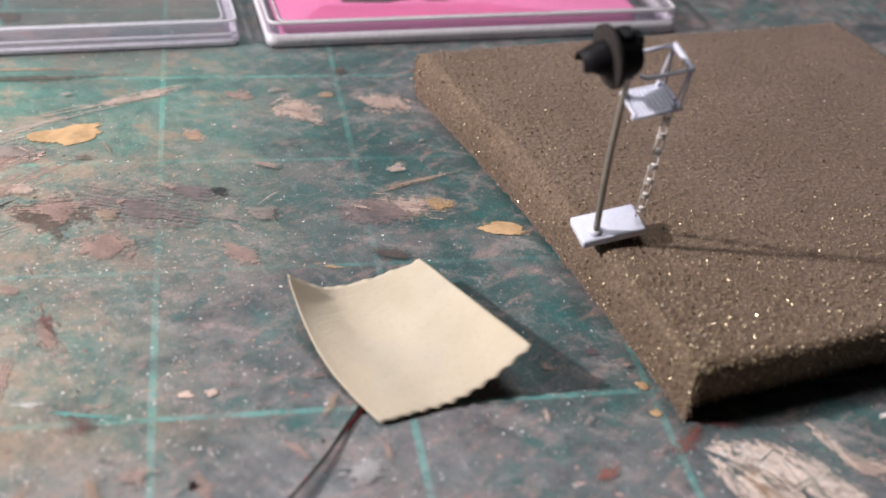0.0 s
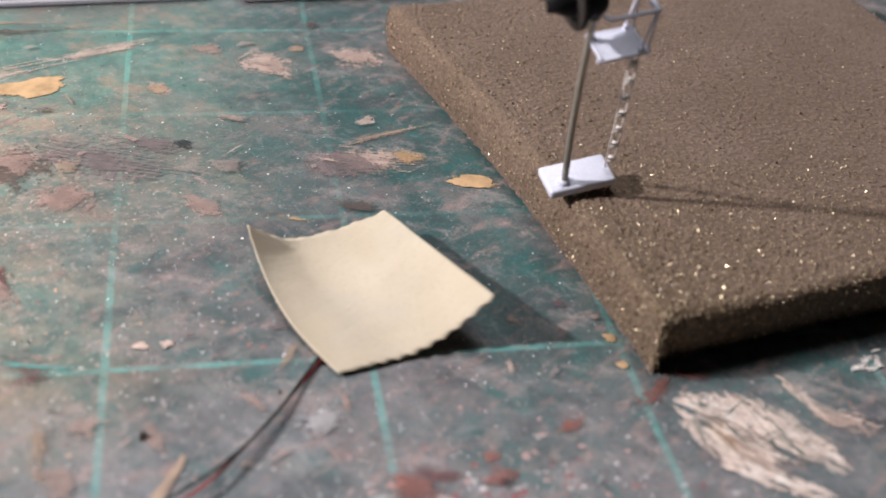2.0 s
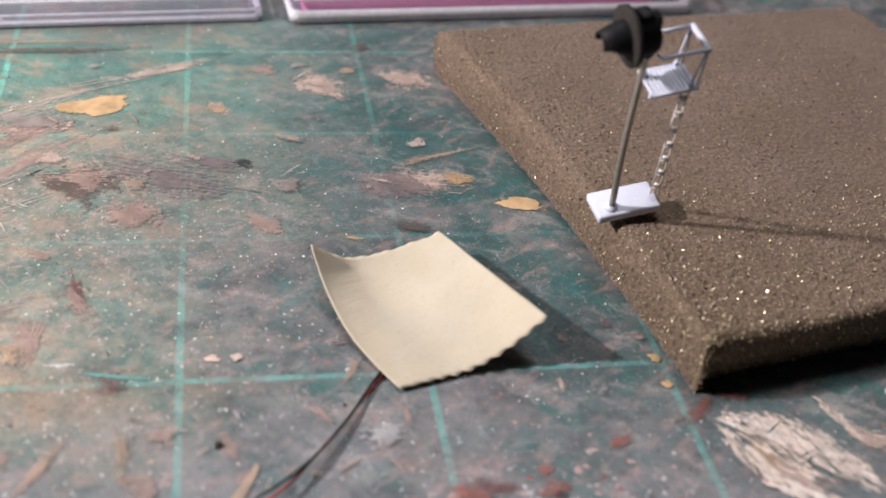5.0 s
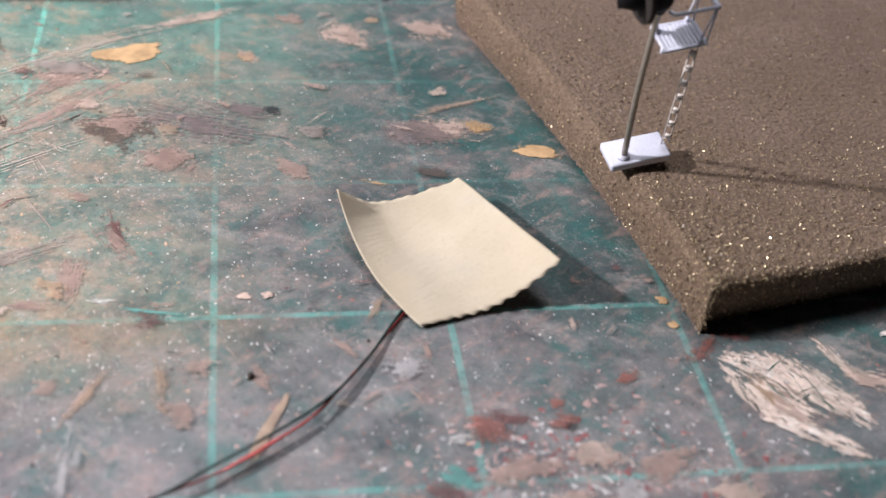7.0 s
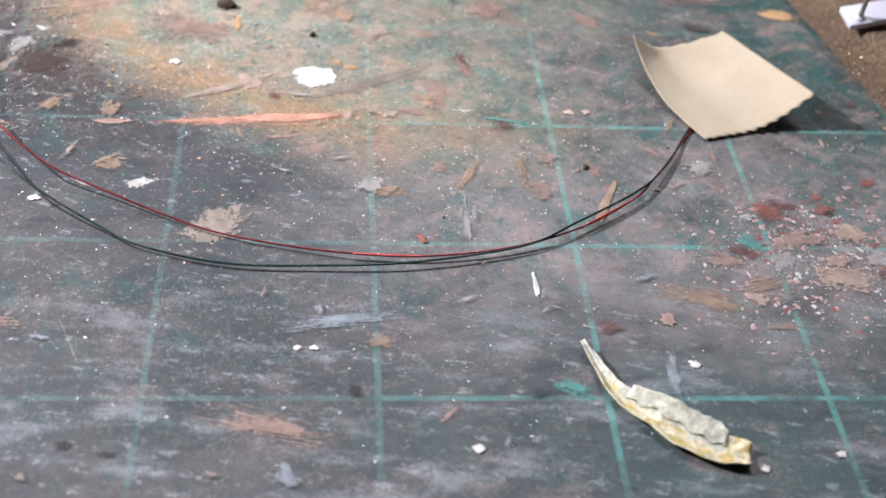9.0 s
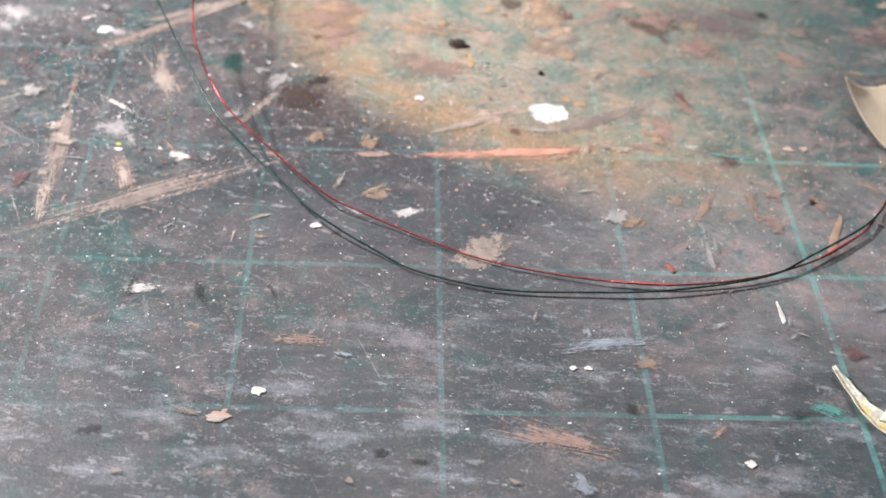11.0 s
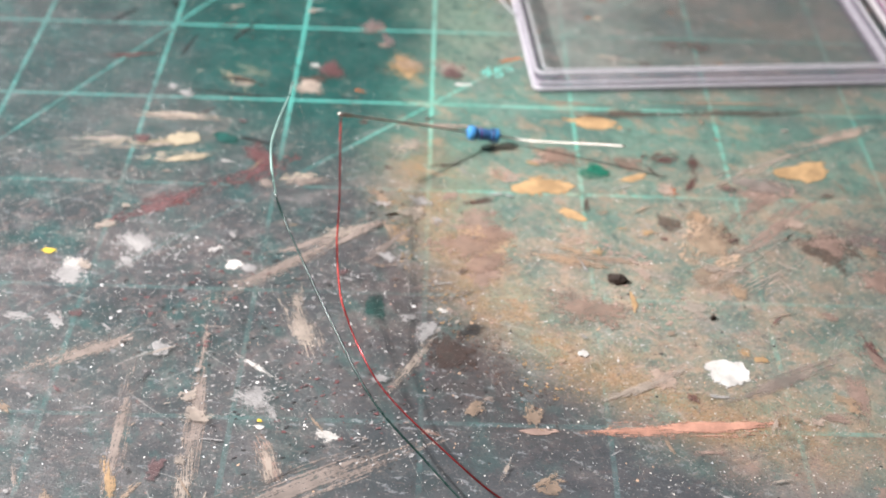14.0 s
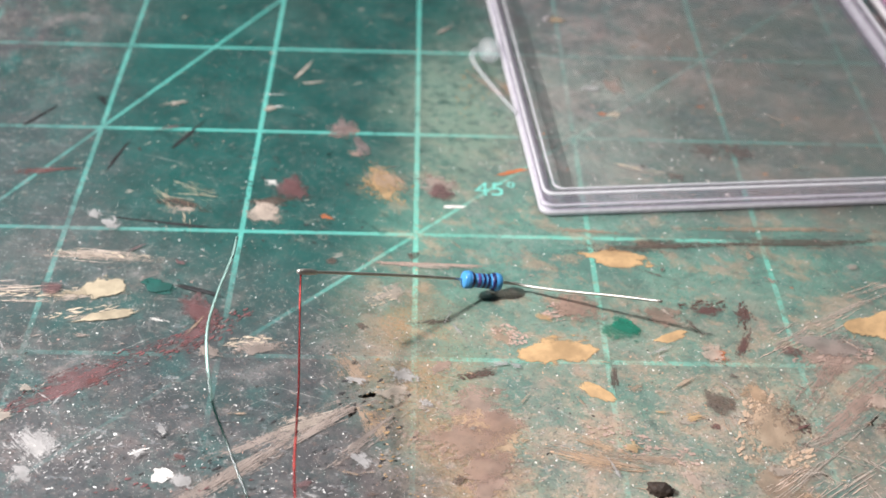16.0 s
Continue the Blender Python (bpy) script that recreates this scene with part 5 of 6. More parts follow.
stain(0.546, 0.766, 0.193, 0.050, -54, 'pink')
stain(-0.520, 0.873, 0.097, 0.030, -26, 'tan')
stain(-1.669, 3.930, 1.032, 0.130, 3, 'brown')
stain(-0.788, 3.999, 1.152, 0.130, 3, 'brown')
stain(-2.619, 2.486, 0.432, 0.300, -46, 'apricot')
stain(-2.136, 2.341, 0.448, 0.120, -18, 'apricot')
stain(-1.655, 1.375, 0.195, 0.200, -30, 'blush')
stain(-3.173, 4.514, 0.438, 0.200, -55, 'tan')
stain(-0.211, 3.710, 1.049, 0.120, 25, 'blush')
stain(0.746, 3.555, 0.378, 0.280, -45, 'blush')
stain(1.238, 3.612, 0.353, 0.260, -50, 'blush')
stain(0.434, 3.755, 0.205, 0.130, -19, 'pink')
stain(0.929, 3.740, 0.098, 0.100, -48, 'apricot')
stain(0.165, 3.273, 0.122, 0.150, -25, 'apricot')
stain(1.035, 2.457, 0.450, 0.320, -34, 'mauve')
stain(1.369, 2.519, 0.196, 0.130, -36, 'ochre')
stain(1.272, 2.725, 0.616, 0.060, 21, 'tan')
stain(-0.075, 2.560, 0.876, 0.450, -19, 'mauve')
stain(-0.241, 2.226, 0.309, 0.260, -16, 'pink')
stain(0.385, 2.131, 0.236, 0.180, -34, 'pink')
stain(0.288, 2.685, 0.122, 0.090, -46, 'black')
stain(0.134, 2.690, 0.393, 0.200, -16, 'mauve')
stain(-0.466, 2.521, 0.165, 0.200, 16, 'pink')
stain(-1.175, -0.546, 0.538, 0.100, 10, 'bluish', 2)
stain(-0.986, -0.665, 0.147, 0.100, 6, 'tan')
stain(0.365, -0.518, 0.089, 0.085, -10, 'pink', 0)
stain(-1.460, -1.177, 0.596, 0.130, -13, 'pink')
stain(-1.354, -0.710, 0.037, 0.030, 0, 'white', 0)
stain(-1.280, -0.709, 0.038, 0.030, 0, 'white', 0)
stain(0.428, -0.801, 0.057, 0.045, 0, 'white', 0)
stain(-0.588, -1.279, 0.041, 0.040, 0, 'white', 0)
stain(0.955, -1.317, 0.048, 0.040, -1, 'white', 0)
stain(0.609, -1.395, 0.042, 0.035, 0, 'white', 0)
stain(-2.667, 0.303, 0.058, 0.055, 12, 'white', 0)
stain(-2.099, 1.543, 0.068, 0.070, 3, 'white', 0)
stain(-0.234, -0.298, 0.169, 0.030, -89, 'white', 0)
stain(0.324, -0.866, 0.338, 0.080, -90, 'bluish', 2)
stain(-0.140, -0.946, 0.205, 0.100, -28, 'teal')
stain(0.918, -0.561, 0.224, 0.060, 1, 'pink')
stain(-0.484, 0.540, 0.350, 0.045, 61, 'tan')
stain(-0.211, 0.609, 0.337, 0.050, -84, 'tan')
stain(-0.934, 0.398, 0.125, 0.100, 1, 'tan')
stain(-2.360, 0.633, 0.199, 0.050, 36, 'tan')
stain(-2.492, -1.640, 0.500, 0.080, 3, 'pink')
stain(-3.030, -1.060, 0.113, 0.070, 14, 'pink', 0)
stain(-2.861, -0.899, 0.059, 0.050, 1, 'white', 0)
stain(-0.690, -1.084, 0.157, 0.050, 46, 'pink')
stain(-1.429, -1.152, 0.498, 0.120, -23, 'pink')
stain(-0.507, -1.652, 0.150, 0.100, -39, 'white', 2)
stain(-1.759, -1.585, 0.176, 0.080, 46, 'white', 2)
stain(-2.702, -0.557, 0.376, 0.100, -5, 'pink')
stain(-2.277, -1.257, 0.092, 0.060, 16, 'black')
stain(-2.103, -1.303, 0.116, 0.050, 5, 'black')
stain(-0.593, -1.286, 0.055, 0.050, 0, 'white', 0)
stain(-3.034, -1.069, 0.100, 0.060, 9, 'beige', 0)
stain(-3.590, -1.147, 0.123, 0.090, 8, 'black')
stain(-2.869, -0.908, 0.059, 0.040, 2, 'white', 0)
stain(-3.884, 1.118, 0.271, 0.120, -39, 'chalk', 1)
stain(-3.484, 0.889, 0.125, 0.080, -25, 'white')
stain(-1.160, -0.532, 0.502, 0.080, 4, 'bluish', 2)
stain(-3.526, -0.218, 0.219, 0.080, 8, 'white', 2)
stain(-3.226, -0.480, 0.112, 0.050, -11, 'tan')


stain(-4.677, 3.484, 0.206, 0.196, 17, 'straw', 0)
stain(-4.775, 3.445, 0.444, 0.091, 6, 'straw', 1)
stain(-4.620, 3.272, 0.345, 0.071, 14, 'straw', 0)
stain(-4.764, 3.763, 0.667, 0.085, -4, 'beige', 1)
stain(-4.393, 3.510, 0.186, 0.098, -6, 'bottle', 0)
stain(-4.170, 3.485, 0.293, 0.030, -18, 'black', 0)
stain(-4.137, 3.321, 0.340, 0.184, -62, 'maroon', 3)
stain(-3.752, 4.399, 0.267, 0.247, 82, 'maroon', 3)
stain(-3.900, 4.166, 0.287, 0.215, -41, 'beige', 1)
stain(-3.483, 5.048, 0.202, 0.253, -30, 'mauve', 3)
stain(-3.348, 4.843, 0.277, 0.116, -69, 'mauve', 3)
stain(-2.881, 4.463, 0.274, 0.253, -6, 'dust', 3)
stain(-2.953, 3.723, 0.695, 0.048, -4, 'beige', 1)
stain(-3.809, 3.050, 0.345, 0.108, 10, 'dust', 3)
stain(-2.126, 3.409, 0.334, 0.272, -13, 'rosy', 3)
# the same bare green spot, enlarged
stain(-1.900, 3.240, 0.217, 0.217, -65, 'viridian', 3)
stain(-1.672, 3.355, 0.330, 0.181, -21, 'rosy', 3)
stain(-0.801, 3.154, 0.425, 0.237, 2, 'mauvish', 3)
stain(-1.264, 2.524, 0.419, 0.293, 71, 'sand', 3)
stain(-2.589, 2.567, 0.332, 0.219, 1, 'rosy', 3)
stain(-2.654, 2.284, 0.338, 0.225, 26, 'rosy', 3)
stain(-2.104, 2.434, 0.460, 0.057, -25, 'apricot', 1)
stain(-1.870, 2.352, 0.348, 0.063, -5, 'tan', 1)
stain(-1.608, 2.627, 0.148, 0.071, 14, 'ochre', 1)
stain(-3.466, 2.512, 0.579, 0.101, 40, 'dust', 1)
stain(-3.790, 2.261, 0.435, 0.097, 42, 'dust', 1)
stain(-1.166, 4.880, 0.218, 0.183, -33, 'brown', 1)
stain(-0.985, 4.887, 0.262, 0.178, -41, 'brown', 1)
stain(-2.737, 2.440, 0.555, 0.286, -5, 'rosy', 3)
stain(-2.057, 1.927, 0.610, 0.346, -12, 'rosy', 3)
stain(-2.973, 1.688, 0.212, 0.137, 49, 'chalk', 1)
stain(-2.841, 1.535, 0.362, 0.343, -24, 'umber', 3)
stain(-1.780, 1.306, 0.661, 0.096, 30, 'beige', 1)
for x, y, a, b, t, c in ((1.15, 0.05, 0.34, 0.20, 20, 'pink'), (1.45, 0.12, 0.26, 0.18, -30, 'blush'), (1.72, 0.05, 0.30, 0.20, 10, 'pink'), (1.30, -0.22, 0.36, 0.22, -10, 'blush'),
                         (0.92, -0.28, 0.34, 0.16, 15, 'tan'), (1.62, -0.26, 0.30, 0.20, 40, 'pink'), (1.05, 0.28, 0.22, 0.14, -20, 'brick'), (1.95, -0.12, 0.26, 0.18, 0, 'blush'),
                         (1.36, 0.30, 0.16, 0.10, 30, 'brick'), (0.72, -0.10, 0.24, 0.14, -15, 'pink'), (1.05, -0.10, 0.22, 0.16, 35, 'chalk'), (1.55, -0.08, 0.20, 0.14, -35, 'chalk')):
    stain(x, y, a, b, t, c)
stain(-0.525, 0.190, 0.400, 0.060, 88, 'chalk', 2)
stain(-0.760, 0.031, 0.080, 0.040, -60, 'brick', 0)
stain(-0.920, 0.413, 0.150, 0.080, 10, 'tan')

# ---- specks of paint flicked over the mat ----
def splatter(name, label, colour, count, spots, small, large, seed, owner=None, high=0.0):
    """Tiny flat flecks, in one mesh."""
    rnd = random.Random(seed)
    verts, faces = [], []
    for _ in range(count):
        cx, cy, sx, sy = rnd.choice(spots)
        x, y = rnd.gauss(cx, sx), rnd.gauss(cy, sy)
        r = 0.62 * (small + (large - small) * rnd.random() ** 3)
        flat, turn, k = rnd.uniform(0.2, 0.9), rnd.uniform(0, 6.283), rnd.choice((5, 6, 7))
        base = len(verts)
        for i in range(k):
            a = 6.283 * i / k
            q = r * rnd.uniform(0.45, 1.4)
            u, v = q * math.cos(a), q * math.sin(a) * flat
            verts.append(((x + u * math.cos(turn) - v * math.sin(turn)) * INCH, (y + u * math.sin(turn) + v * math.cos(turn)) * INCH, (high + 0.0008 + 0.0006 * rnd.random()) * INCH))
        verts.append((x * INCH, y * INCH, (high + 0.0018 + 0.04 * r) * INCH))
        faces += [(base + i, base + (i + 1) % k, base + k) for i in range(k)]
    me = bpy.data.meshes.new(name)
    me.from_pydata(verts, [], faces)
    me.materials.append(plain(name + "_paint", colour, 0.5, 0, 60, 0.2))
    ob = new(name, me)
    ob.parent = owner or MAT
    ob["label"], ob["kind"] = label, "stuff"


LEFT = [(-4.3, 1.9, 0.9, 0.9), (-3.6, 1.0, 1.0, 0.7), (-2.6, 1.0, 0.8, 0.8), (-4.4, 2.0, 0.5, 0.45)]
RIGHT = [(-1.1, 1.8, 0.9, 0.7), (-1.3, 2.9, 1.0, 0.9), (-0.6, 0.9, 0.9, 0.6)]
PATCH = [(1.25, -0.1, 0.36, 0.26), (1.7, 0.02, 0.32, 0.27), (0.95, -0.25, 0.3, 0.25), (1.3, 0.1, 0.18, 0.12)]
splatter("white_speckle", "small specks of white paint", (0.78, 0.75, 0.74), 420, LEFT, 0.003, 0.022, 21)
splatter("dark_speckle", "small specks of dark paint", (0.03, 0.026, 0.026), 480, LEFT + RIGHT, 0.003, 0.022, 22)
splatter("tan_speckle", "small specks of tan and orange paint", (0.56, 0.37, 0.25), 800, RIGHT + [(-2.2, 1.6, 0.7, 0.7)], 0.003, 0.02, 23)
# cream paint specks; some stand in for bright glints
splatter("cream_speckle", "small specks of cream paint, some painted as glints", (0.80, 0.74, 0.67), 2200, RIGHT, 0.003, 0.012, 24)
splatter("pink_spatter", "spattered flecks of pink paint", (0.44, 0.30, 0.28), 760, PATCH, 0.004, 0.038, 25)
splatter("pale_spatter", "spattered flecks of white paint", (0.56, 0.53, 0.52), 620, PATCH, 0.003, 0.03, 26)
splatter("red_spatter", "spattered flecks of dark red paint", (0.26, 0.085, 0.085), 420, PATCH, 0.004, 0.034, 27)
splatter("rust_speckle", "few rust flecks round the tape", (0.28, 0.14, 0.12), 200, [(0.2, 0.9, 0.9, 0.7), (1.0, 0.2, 0.9, 0.5)], 0.004, 0.022, 28)
splatter("grey_speckle", "few pale grey flecks round the tape", (0.62, 0.60, 0.60), 260, [(0.2, 0.9, 0.9, 0.8), (1.0, 0.2, 0.9, 0.5), (-0.6, -0.9, 1.2, 0.5)], 0.003, 0.016, 29)

WIDE = [(-3.6, 2.2, 1.3, 1.3), (-1.6, 2.4, 1.1, 1.1), (-4.4, 3.6, 0.9, 1.3), (-1.4, 5.0, 0.9, 0.8)]
NEAR = [(0.4, 1.0, 1.1, 0.8), (1.4, 0.3, 1.0, 0.5), (0.2, 2.4, 0.9, 0.8), (1.4, -0.1, 0.5, 0.25)]
FRONT = [(-1.4, -0.8, 1.3, 0.6), (-3.2, 0.2, 1.2, 0.8)]
# white dust and paint, with extra specks as painted sparkle
splatter("white_dust", "fine white specks of dust, paint and painted glints", (0.80, 0.78, 0.75), 4200, WIDE + LEFT, 0.0032, 0.0095, 31)
splatter("dark_dust", "fine dark specks of dirt", (0.03, 0.027, 0.025), 2400, WIDE + LEFT, 0.0035, 0.013, 32)
splatter("rosy_dust", "fine rosy specks of paint", (0.48, 0.30, 0.25), 900, WIDE + NEAR, 0.004, 0.016, 33)
splatter("pale_dust", "fine pale specks round the tape and the foam", (0.74, 0.70, 0.68), 2300, NEAR, 0.0035, 0.012, 34)
splatter("soot_dust", "fine dark specks round the tape", (0.03, 0.03, 0.03), 600, NEAR, 0.0035, 0.012, 35)
splatter("silver_dust", "fine silvery specks on the dark front of the mat", (0.66, 0.68, 0.70), 420, FRONT, 0.0035, 0.014, 36)



CASE_FLOOR = [(-1.5, 5.1, 0.5, 0.5), (-0.6, 5.0, 0.6, 0.6), (-1.2, 6.0, 0.7, 0.5)]
splatter("case_floor_speckle", "pale flecks on the mat under the case", (0.62, 0.56, 0.50), 260, CASE_FLOOR, 0.004, 0.026, 37)
splatter("case_floor_dirt", "dark flecks on the mat under the case", (0.05, 0.035, 0.03), 240, CASE_FLOOR, 0.004, 0.03, 38)
splatter("case_floor_rust", "rusty flecks on the mat under the case", (0.34, 0.17, 0.10), 160, CASE_FLOOR, 0.004, 0.03, 39)
splatter("lid_dust", "white dust on the clear lid", (0.82, 0.82, 0.82), 320, [(1.0, 1.0, 0.7, 0.6), (0.7, 0.5, 0.5, 0.35), (1.5, 1.7, 0.6, 0.5)], 0.0035, 0.011, 40, CASE, 0.165)


def scratches(name, label, colour, strokes, weight=1.0, high=0.0035):
    """Fine scraped strokes, each a few broken hairs side by side, in one mesh."""
    rnd = random.Random(len(name) * 31 + len(strokes))
    verts, faces = [], []
    for x0, y0, x1, y1 in strokes:
        a, b = Vector((x0, y0)), Vector((x1, y1))
        side = Vector((a.y - b.y, b.x - a.x)).normalized()
        for _ in range(rnd.choice((2, 3, 3, 4))):
            s, e = rnd.uniform(0, 0.35), rnd.uniform(0.6, 1.0)
            off, bend, wide = rnd.gauss(0, 0.02), rnd.gauss(0, 0.012), weight * rnd.uniform(0.0012, 0.0034)
            base, n = len(verts), 9
            for k in range(n + 1):
                t = k / n
                p = a.lerp(b, s + (e - s) * t) + side * (off + bend * math.sin(math.pi * t) + rnd.gauss(0, 0.0015))
                w = wide * (0.25 + math.sin(math.pi * t)) * rnd.uniform(0.4, 1.1)
                for q in (p + side * w, p - side * w):
                    verts.append((q.x * INCH, q.y * INCH, high * INCH))
            faces += [(base + 2 * k, base + 2 * k + 1, base + 2 * k + 3, base + 2 * k + 2) for k in range(n) if rnd.random() > 0.2]
    me = bpy.data.meshes.new(name)
    me.from_pydata(verts, [], faces)
    me.materials.append(plain(name + "_paint", colour, 0.55, 0, 60, 0.25))
    ob = new(name, me)
    ob.parent = MAT
    ob["label"], ob["kind"] = label, "stuff"


scratches("cream_scraping", "scraped cream scratches crossing beside the round patch", PAINTS["blush"], [(-1.21, 3.06, -0.92, 3.25), (-1.15, 3.10, -0.81, 3.34), (-1.08, 3.12, -0.44, 3.52), (-0.96, 3.24, -0.42, 3.58), (-1.09, 3.17, -0.76, 3.39), (-1.09, 2.04, -0.79, 2.25), (-1.41, 2.03, -1.24, 2.15), (-1.35, 2.15, -1.09, 2.34), (-1.19, 2.38, -1.05, 2.46), (-1.01, 2.14, -0.87, 2.23), (-1.33, 2.04, -0.97, 2.30), (-1.11, 2.45, -0.90, 2.57)])
scratches("tan_scraping", "tan scratches on the round patch", PAINTS["tan"], [(-1.46, 2.90, -1.34, 2.71), (-2.34, 2.43, -2.12, 2.31), (-2.12, 2.31, -1.81, 2.30), (-1.99, 2.22, -1.72, 2.14), (-2.28, 2.20, -2.09, 2.09), (-1.48, 2.68, -1.42, 2.44), (-1.69, 2.67, -1.52, 2.62)])
scratches("pale_scraping", "long pale scrapes along the green mat", PAINTS["beige"], [(-5.58, 3.46, -4.93, 3.49), (-5.54, 3.31, -5.12, 3.36), (-5.50, 3.39, -4.96, 3.43), (-5.38, 3.43, -4.78, 3.48), (-5.10, 3.77, -4.55, 3.71), (-5.07, 3.81, -4.46, 3.75)])
scratches("scribbled_scraping", "scribbled straw-coloured scratches on the green mat", PAINTS["straw"], [(-4.63, 4.41, -4.27, 4.19), (-4.55, 4.33, -4.14, 4.29), (-4.50, 4.44, -4.17, 4.37), (-4.58, 4.35, -4.36, 4.13), (-4.39, 4.36, -4.28, 3.87), (-4.50, 4.45, -4.41, 4.05), (-4.41, 4.40, -4.15, 4.32), (-4.59, 4.40, -4.39, 4.23), (-4.43, 4.26, -4.24, 4.17)])
scratches("crossed_scraping", "crossed pale scratches near the dark crumb", PAINTS["beige"], [(-1.35, 2.09, -0.81, 2.53), (-1.29, 1.97, -0.55, 2.48), (-1.45, 2.08, -1.06, 2.34), (-0.90, 2.44, -0.67, 2.26), (-1.18, 3.16, -0.87, 3.39), (-1.13, 2.33, -0.94, 2.16), (-0.88, 2.28, -0.78, 2.05)])
scratches("cut_damage", "dark cuts across the cream paint patch", PAINTS["bottle"], [(2.21, 0.60, 2.40, 0.18), (2.38, 0.62, 2.47, 0.15), (2.23, 0.47, 2.50, 0.64), (2.12, 0.55, 2.23, 0.26), (2.28, 0.56, 2.40, 0.30), (2.40, 0.45, 2.55, 0.23), (2.31, 0.34, 2.53, 0.44), (2.18, 0.67, 2.25, 0.47)], 0.9, 0.0085)

# ---- chipped flakes of thick paint ----
def flakes(name, label, colour, count, zones, length, width, seed, high=0.0042):
    """Jagged chips of dried paint lying along one direction, in one mesh. Zones: x, y, two radii, turn."""
    rnd = random.Random(seed)
    verts, faces = [], []
    for _ in range(count):
        x, y, rx, ry, turn = rnd.choice(zones)
        r, t = math.sqrt(rnd.random()), rnd.uniform(0, 2 * math.pi)
        c, s = math.cos(math.radians(turn)), math.sin(math.radians(turn))
        u, v = rx * r * math.cos(t), ry * r * math.sin(t)
        x, y = x + u * c - v * s, y + u * s + v * c
        size = 0.35 + 0.9 * rnd.random() ** 2
        way = math.radians(turn + rnd.gauss(0, 9))
        c, s = math.cos(way), math.sin(way)
        base, n, z = len(verts), 13, high + 0.0008 * rnd.random()
        verts.append((x * INCH, y * INCH, z * INCH))
        for k in range(n):
            a = 2 * math.pi * k / n
            w = rnd.uniform(0.3, 1.3) * size / 2
            u, v = length * w * math.cos(a), width * w * math.sin(a)
            verts.append(((x + u * c - v * s) * INCH, (y + u * s + v * c) * INCH, (z - 0.0006) * INCH))
        faces += [(base, base + 1 + k, base + 1 + (k + 1) % n) for k in range(n)]
    me = bpy.data.meshes.new(name)
    me.from_pydata(verts, [], faces)
    me.materials.append(plain(name + "_paint", colour, 0.5, 0, 55, 0.28, 0.4))
    ob = new(name, me)
    ob.parent = MAT
    ob["label"], ob["kind"] = label, "stuff"


flakes("cream_flaking", "chipped cream paint beside the foam pad", (0.66, 0.53, 0.45), 370, [(2.47, 0.42, 0.27, 0.075, -53), (2.47, 0.42, 0.27, 0.075, -53), (2.24, 0.60, 0.13, 0.06, -30), (2.17, 0.42, 0.17, 0.045, -68), (2.36, 0.17, 0.20, 0.05, -35), (2.33, 0.40, 0.2, 0.13, -53)], 0.11, 0.019, 61, 0.0068)
flakes("pale_flaking", "pale chips scraped over the cream paint", (0.76, 0.69, 0.63), 110, [(2.50, 0.36, 0.22, 0.07, -53), (2.24, 0.59, 0.12, 0.06, -30), (2.36, 0.17, 0.2, 0.05, -40), (3.02, 0.79, 0.11, 0.05, 25)], 0.06, 0.013, 62, 0.0072)
flakes("blush_flaking", "pinkish chips of paint past the cream patch", (0.60, 0.46, 0.38), 46, [(2.62, 0.60, 0.15, 0.016, -70), (2.76, 0.47, 0.13, 0.06, -15)], 0.08, 0.014, 63, 0.0066)
flakes("peach_flaking", "chipped peach paint on the round patch", (0.52, 0.37, 0.265), 200, [(-1.35, 2.52, 0.17, 0.09, 75), (-1.27, 2.73, 0.12, 0.07, 60), (-1.15, 2.36, 0.12, 0.05, 30)], 0.032, 0.02, 64)
flakes("rosy_flaking", "chipped rosy paint on the round patch", (0.44, 0.31, 0.26), 420, [(-0.80, 3.07, 0.24, 0.06, 8), (-2.2, 3.38, 0.12, 0.08, 20), (-2.5, 3.19, 0.10, 0.07, -30), (-1.9, 2.45, 0.3, 0.08, -20), (-1.75, 1.95, 0.35, 0.2, 10)], 0.034, 0.018, 65)
flakes("umber_flaking", "chipped dark brown paint on the round patch", (0.10, 0.06, 0.048), 520, [(-1.43, 3.45, 0.14, 0.045, 5), (-1.23, 3.35, 0.13, 0.035, 80), (-2.68, 2.885, 0.1, 0.02, 12), (-1.1, 2.62, 0.12, 0.05, -50), (-0.94, 4.9, 0.11, 0.045, -35), (-0.35, 5.75, 0.16, 0.05, -15), (-2.7, 1.5, 0.32, 0.2, -40), (-2.7, 1.5, 0.25, 0.16, -40), (-2.45, 1.25, 0.2, 0.12, -30)], 0.026, 0.014, 66)
flakes("straw_flaking", "chipped straw-coloured paint on the green mat", (0.46, 0.38, 0.29), 260, [(-4.95, 3.45, 0.28, 0.04, 3), (-4.75, 3.30, 0.2, 0.035, 14), (-4.75, 3.77, 0.3, 0.02, -4), (-3.86, 3.10, 0.13, 0.04, 8), (-3.2, 3.45, 0.1, 0.06, 20), (-1.6, 4.68, 0.2, 0.012, -18), (-1.71, 5.28, 0.05, 0.03, 20)], 0.05, 0.012, 67)
flakes("maroon_flaking", "fine dark red chips on the grimy side of the mat", (0.15, 0.06, 0.062), 420, [(-4.6, 2.85, 0.55, 0.10, 32), (-4.1, 3.15, 0.3, 0.09, 38), (-4.2, 1.9, 0.6, 0.4, 20), (-3.4, 1.2, 0.5, 0.4, 20)], 0.034, 0.016, 70)
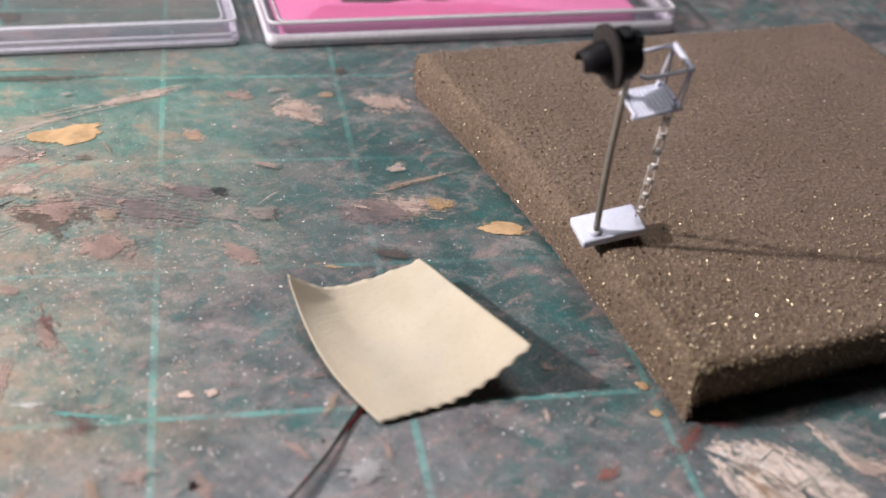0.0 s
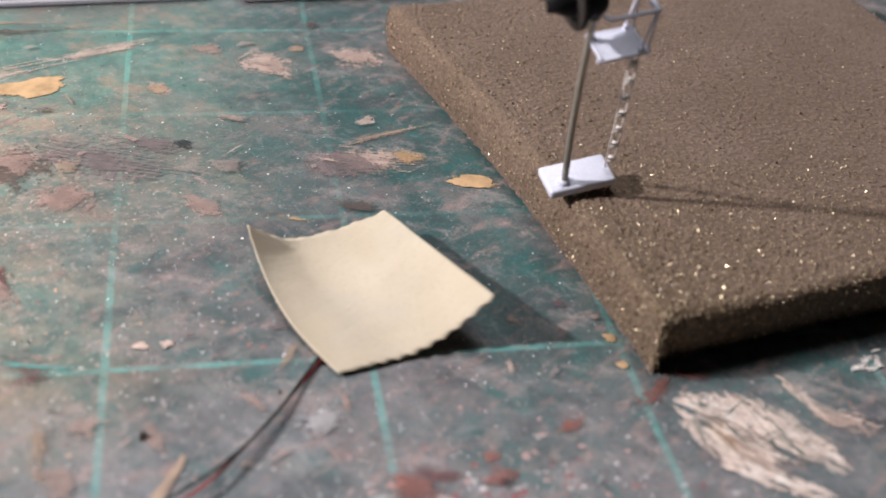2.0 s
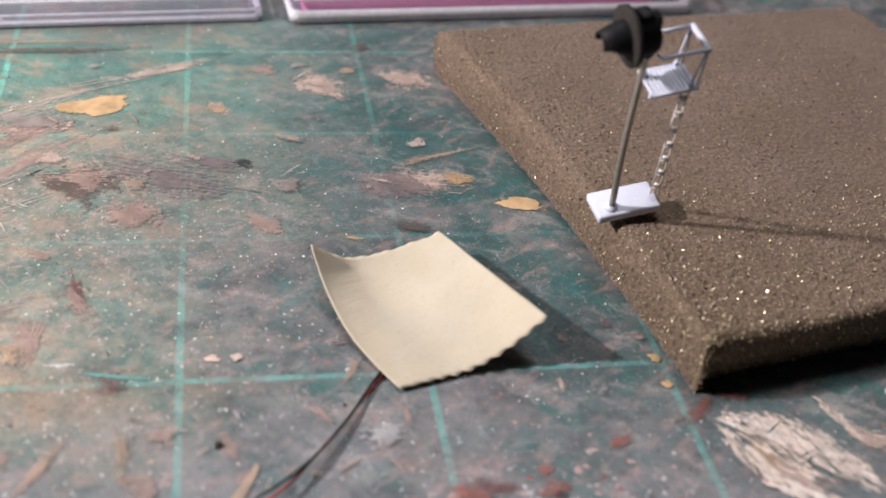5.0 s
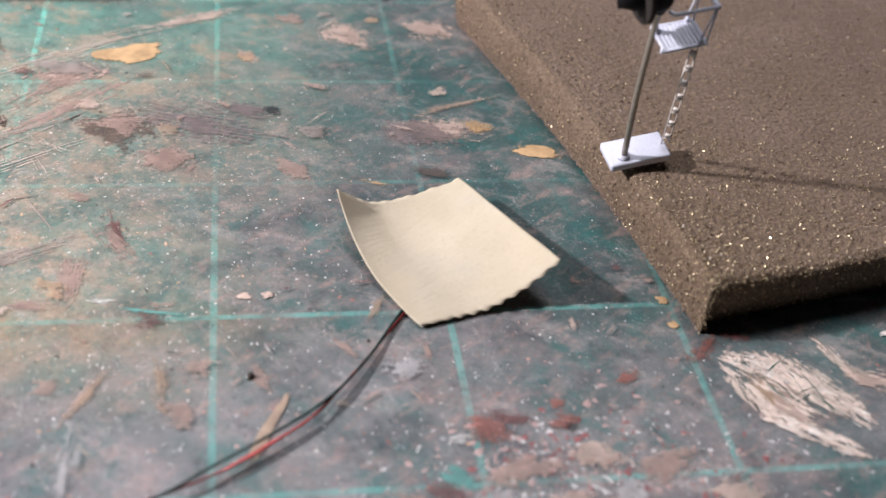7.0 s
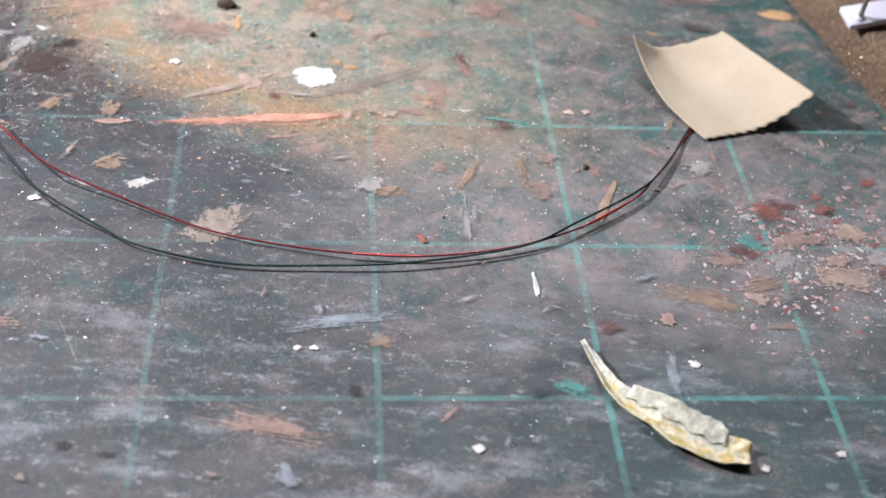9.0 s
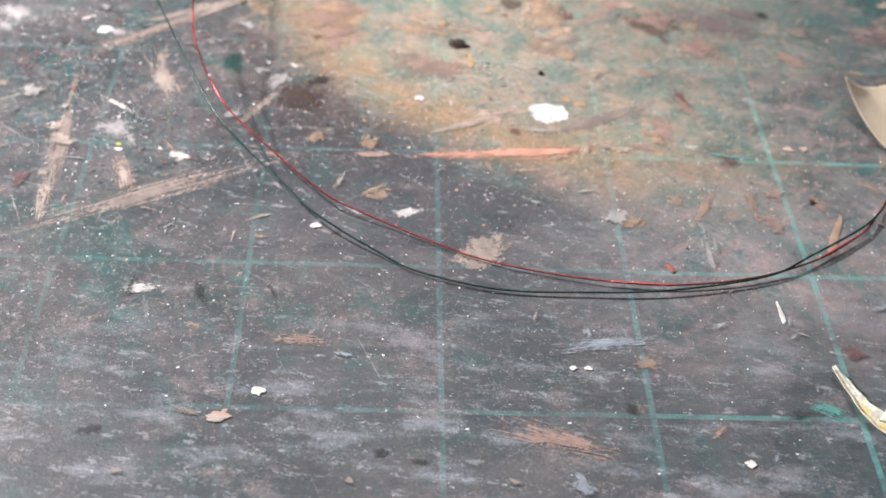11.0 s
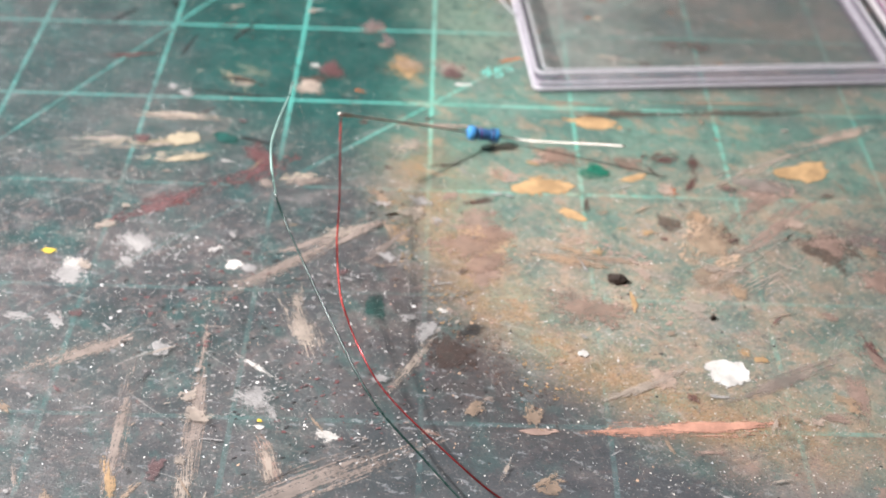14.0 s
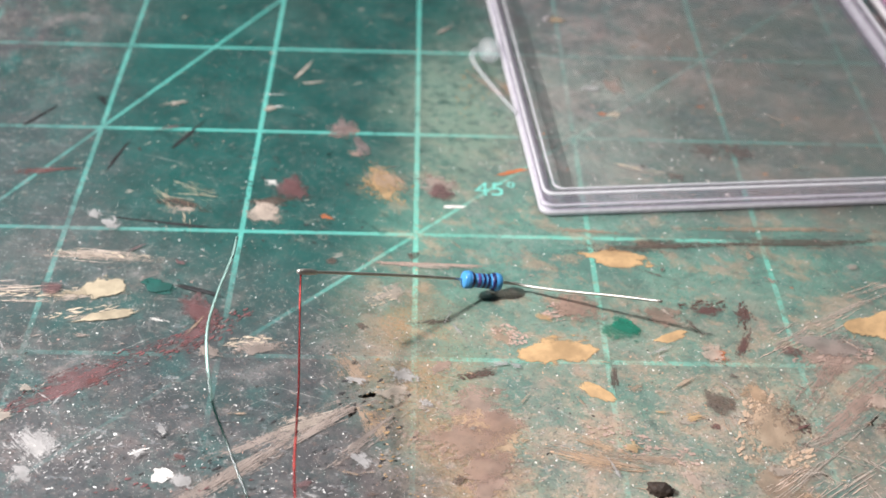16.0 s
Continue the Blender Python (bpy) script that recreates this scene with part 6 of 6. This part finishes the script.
flakes("soot_flaking", "fine sooty chips on the grimy side of the mat", (0.03, 0.028, 0.03), 520, [(-4.2, 1.9, 0.7, 0.6, 20), (-3.4, 1.1, 0.8, 0.5, 20), (-3.5, 2.4, 0.6, 0.4, 30), (-3.9, 4.4, 0.6, 0.6, -20)], 0.03, 0.013, 71)
flakes("gold_flaking", "fine golden-brown chips along the rim of the round patch", (0.36, 0.225, 0.11), 420, [(-3.12, 2.6, 0.12, 0.42, 8), (-2.85, 1.9, 0.14, 0.3, 25), (-2.3, 1.35, 0.25, 0.14, -35), (-2.62, 5.55, 0.14, 0.36, -10), (-3.22, 4.45, 0.09, 0.12, 0)], 0.024, 0.013, 69)
flakes("grey_flaking", "chipped grey paint on the grimy part of the mat", (0.36, 0.35, 0.35), 260, [(-4.55, 2.35, 0.2, 0.14, 40), (-3.55, 2.0, 0.25, 0.12, 30), (-4.0, 1.2, 0.3, 0.2, 20), (-3.1, 0.9, 0.3, 0.2, 35)], 0.026, 0.013, 68)


# ---- worn marks: short scrapes and dabs left by years of work ----
def worn_marks(count, seed, x0, x1, y0, y1, colours):
    rnd = random.Random(seed)
    for _ in range(count):
        x, y = rnd.uniform(x0, x1), rnd.uniform(y0, y1)
        length = 0.03 + 0.19 * rnd.random() ** 2
        width = length * rnd.choice((0.1, 0.16, 0.3, 0.6, 0.8))
        turn = rnd.choice((rnd.gauss(20, 14), rnd.gauss(-35, 16), rnd.uniform(0, 180)))
        stain(x, y, length, max(0.012, width), turn, rnd.choice(colours), rnd.choice((1, 1, 2, 2)))


worn_marks(90, 41, -5.3, -2.5, 0.1, 3.3, ("beige", "chalk", "dust", "brown", "maroon", "black", "tan", "dust", "chalk"))
worn_marks(80, 42, -2.9, -0.2, 0.9, 3.9, ("tan", "blush", "ochre", "beige", "apricot", "brown", "chalk", "tan", "rust"))
worn_marks(26, 43, -5.2, -2.8, 3.4, 6.6, ("beige", "black", "chalk", "dust", "maroon"))
worn_marks(60, 44, -0.6, 2.4, -0.6, 1.4, ("pink", "blush", "chalk", "rust", "dust", "black"))
worn_marks(36, 45, -0.6, 1.4, 1.6, 4.2, ("pink", "blush", "dust", "brown"))
worn_marks(40, 46, -4.4, 1.0, -1.9, -0.2, ("bluish", "chalk", "dust", "black", "bluish"))
worn_marks(22, 47, -2.0, 0.6, 4.5, 6.6, ("brown", "ochre", "chalk", "rust", "tan"))
worn_marks(50, 48, -5.2, -1.0, 0.2, 3.4, ("chalk", "beige", "chalk"))
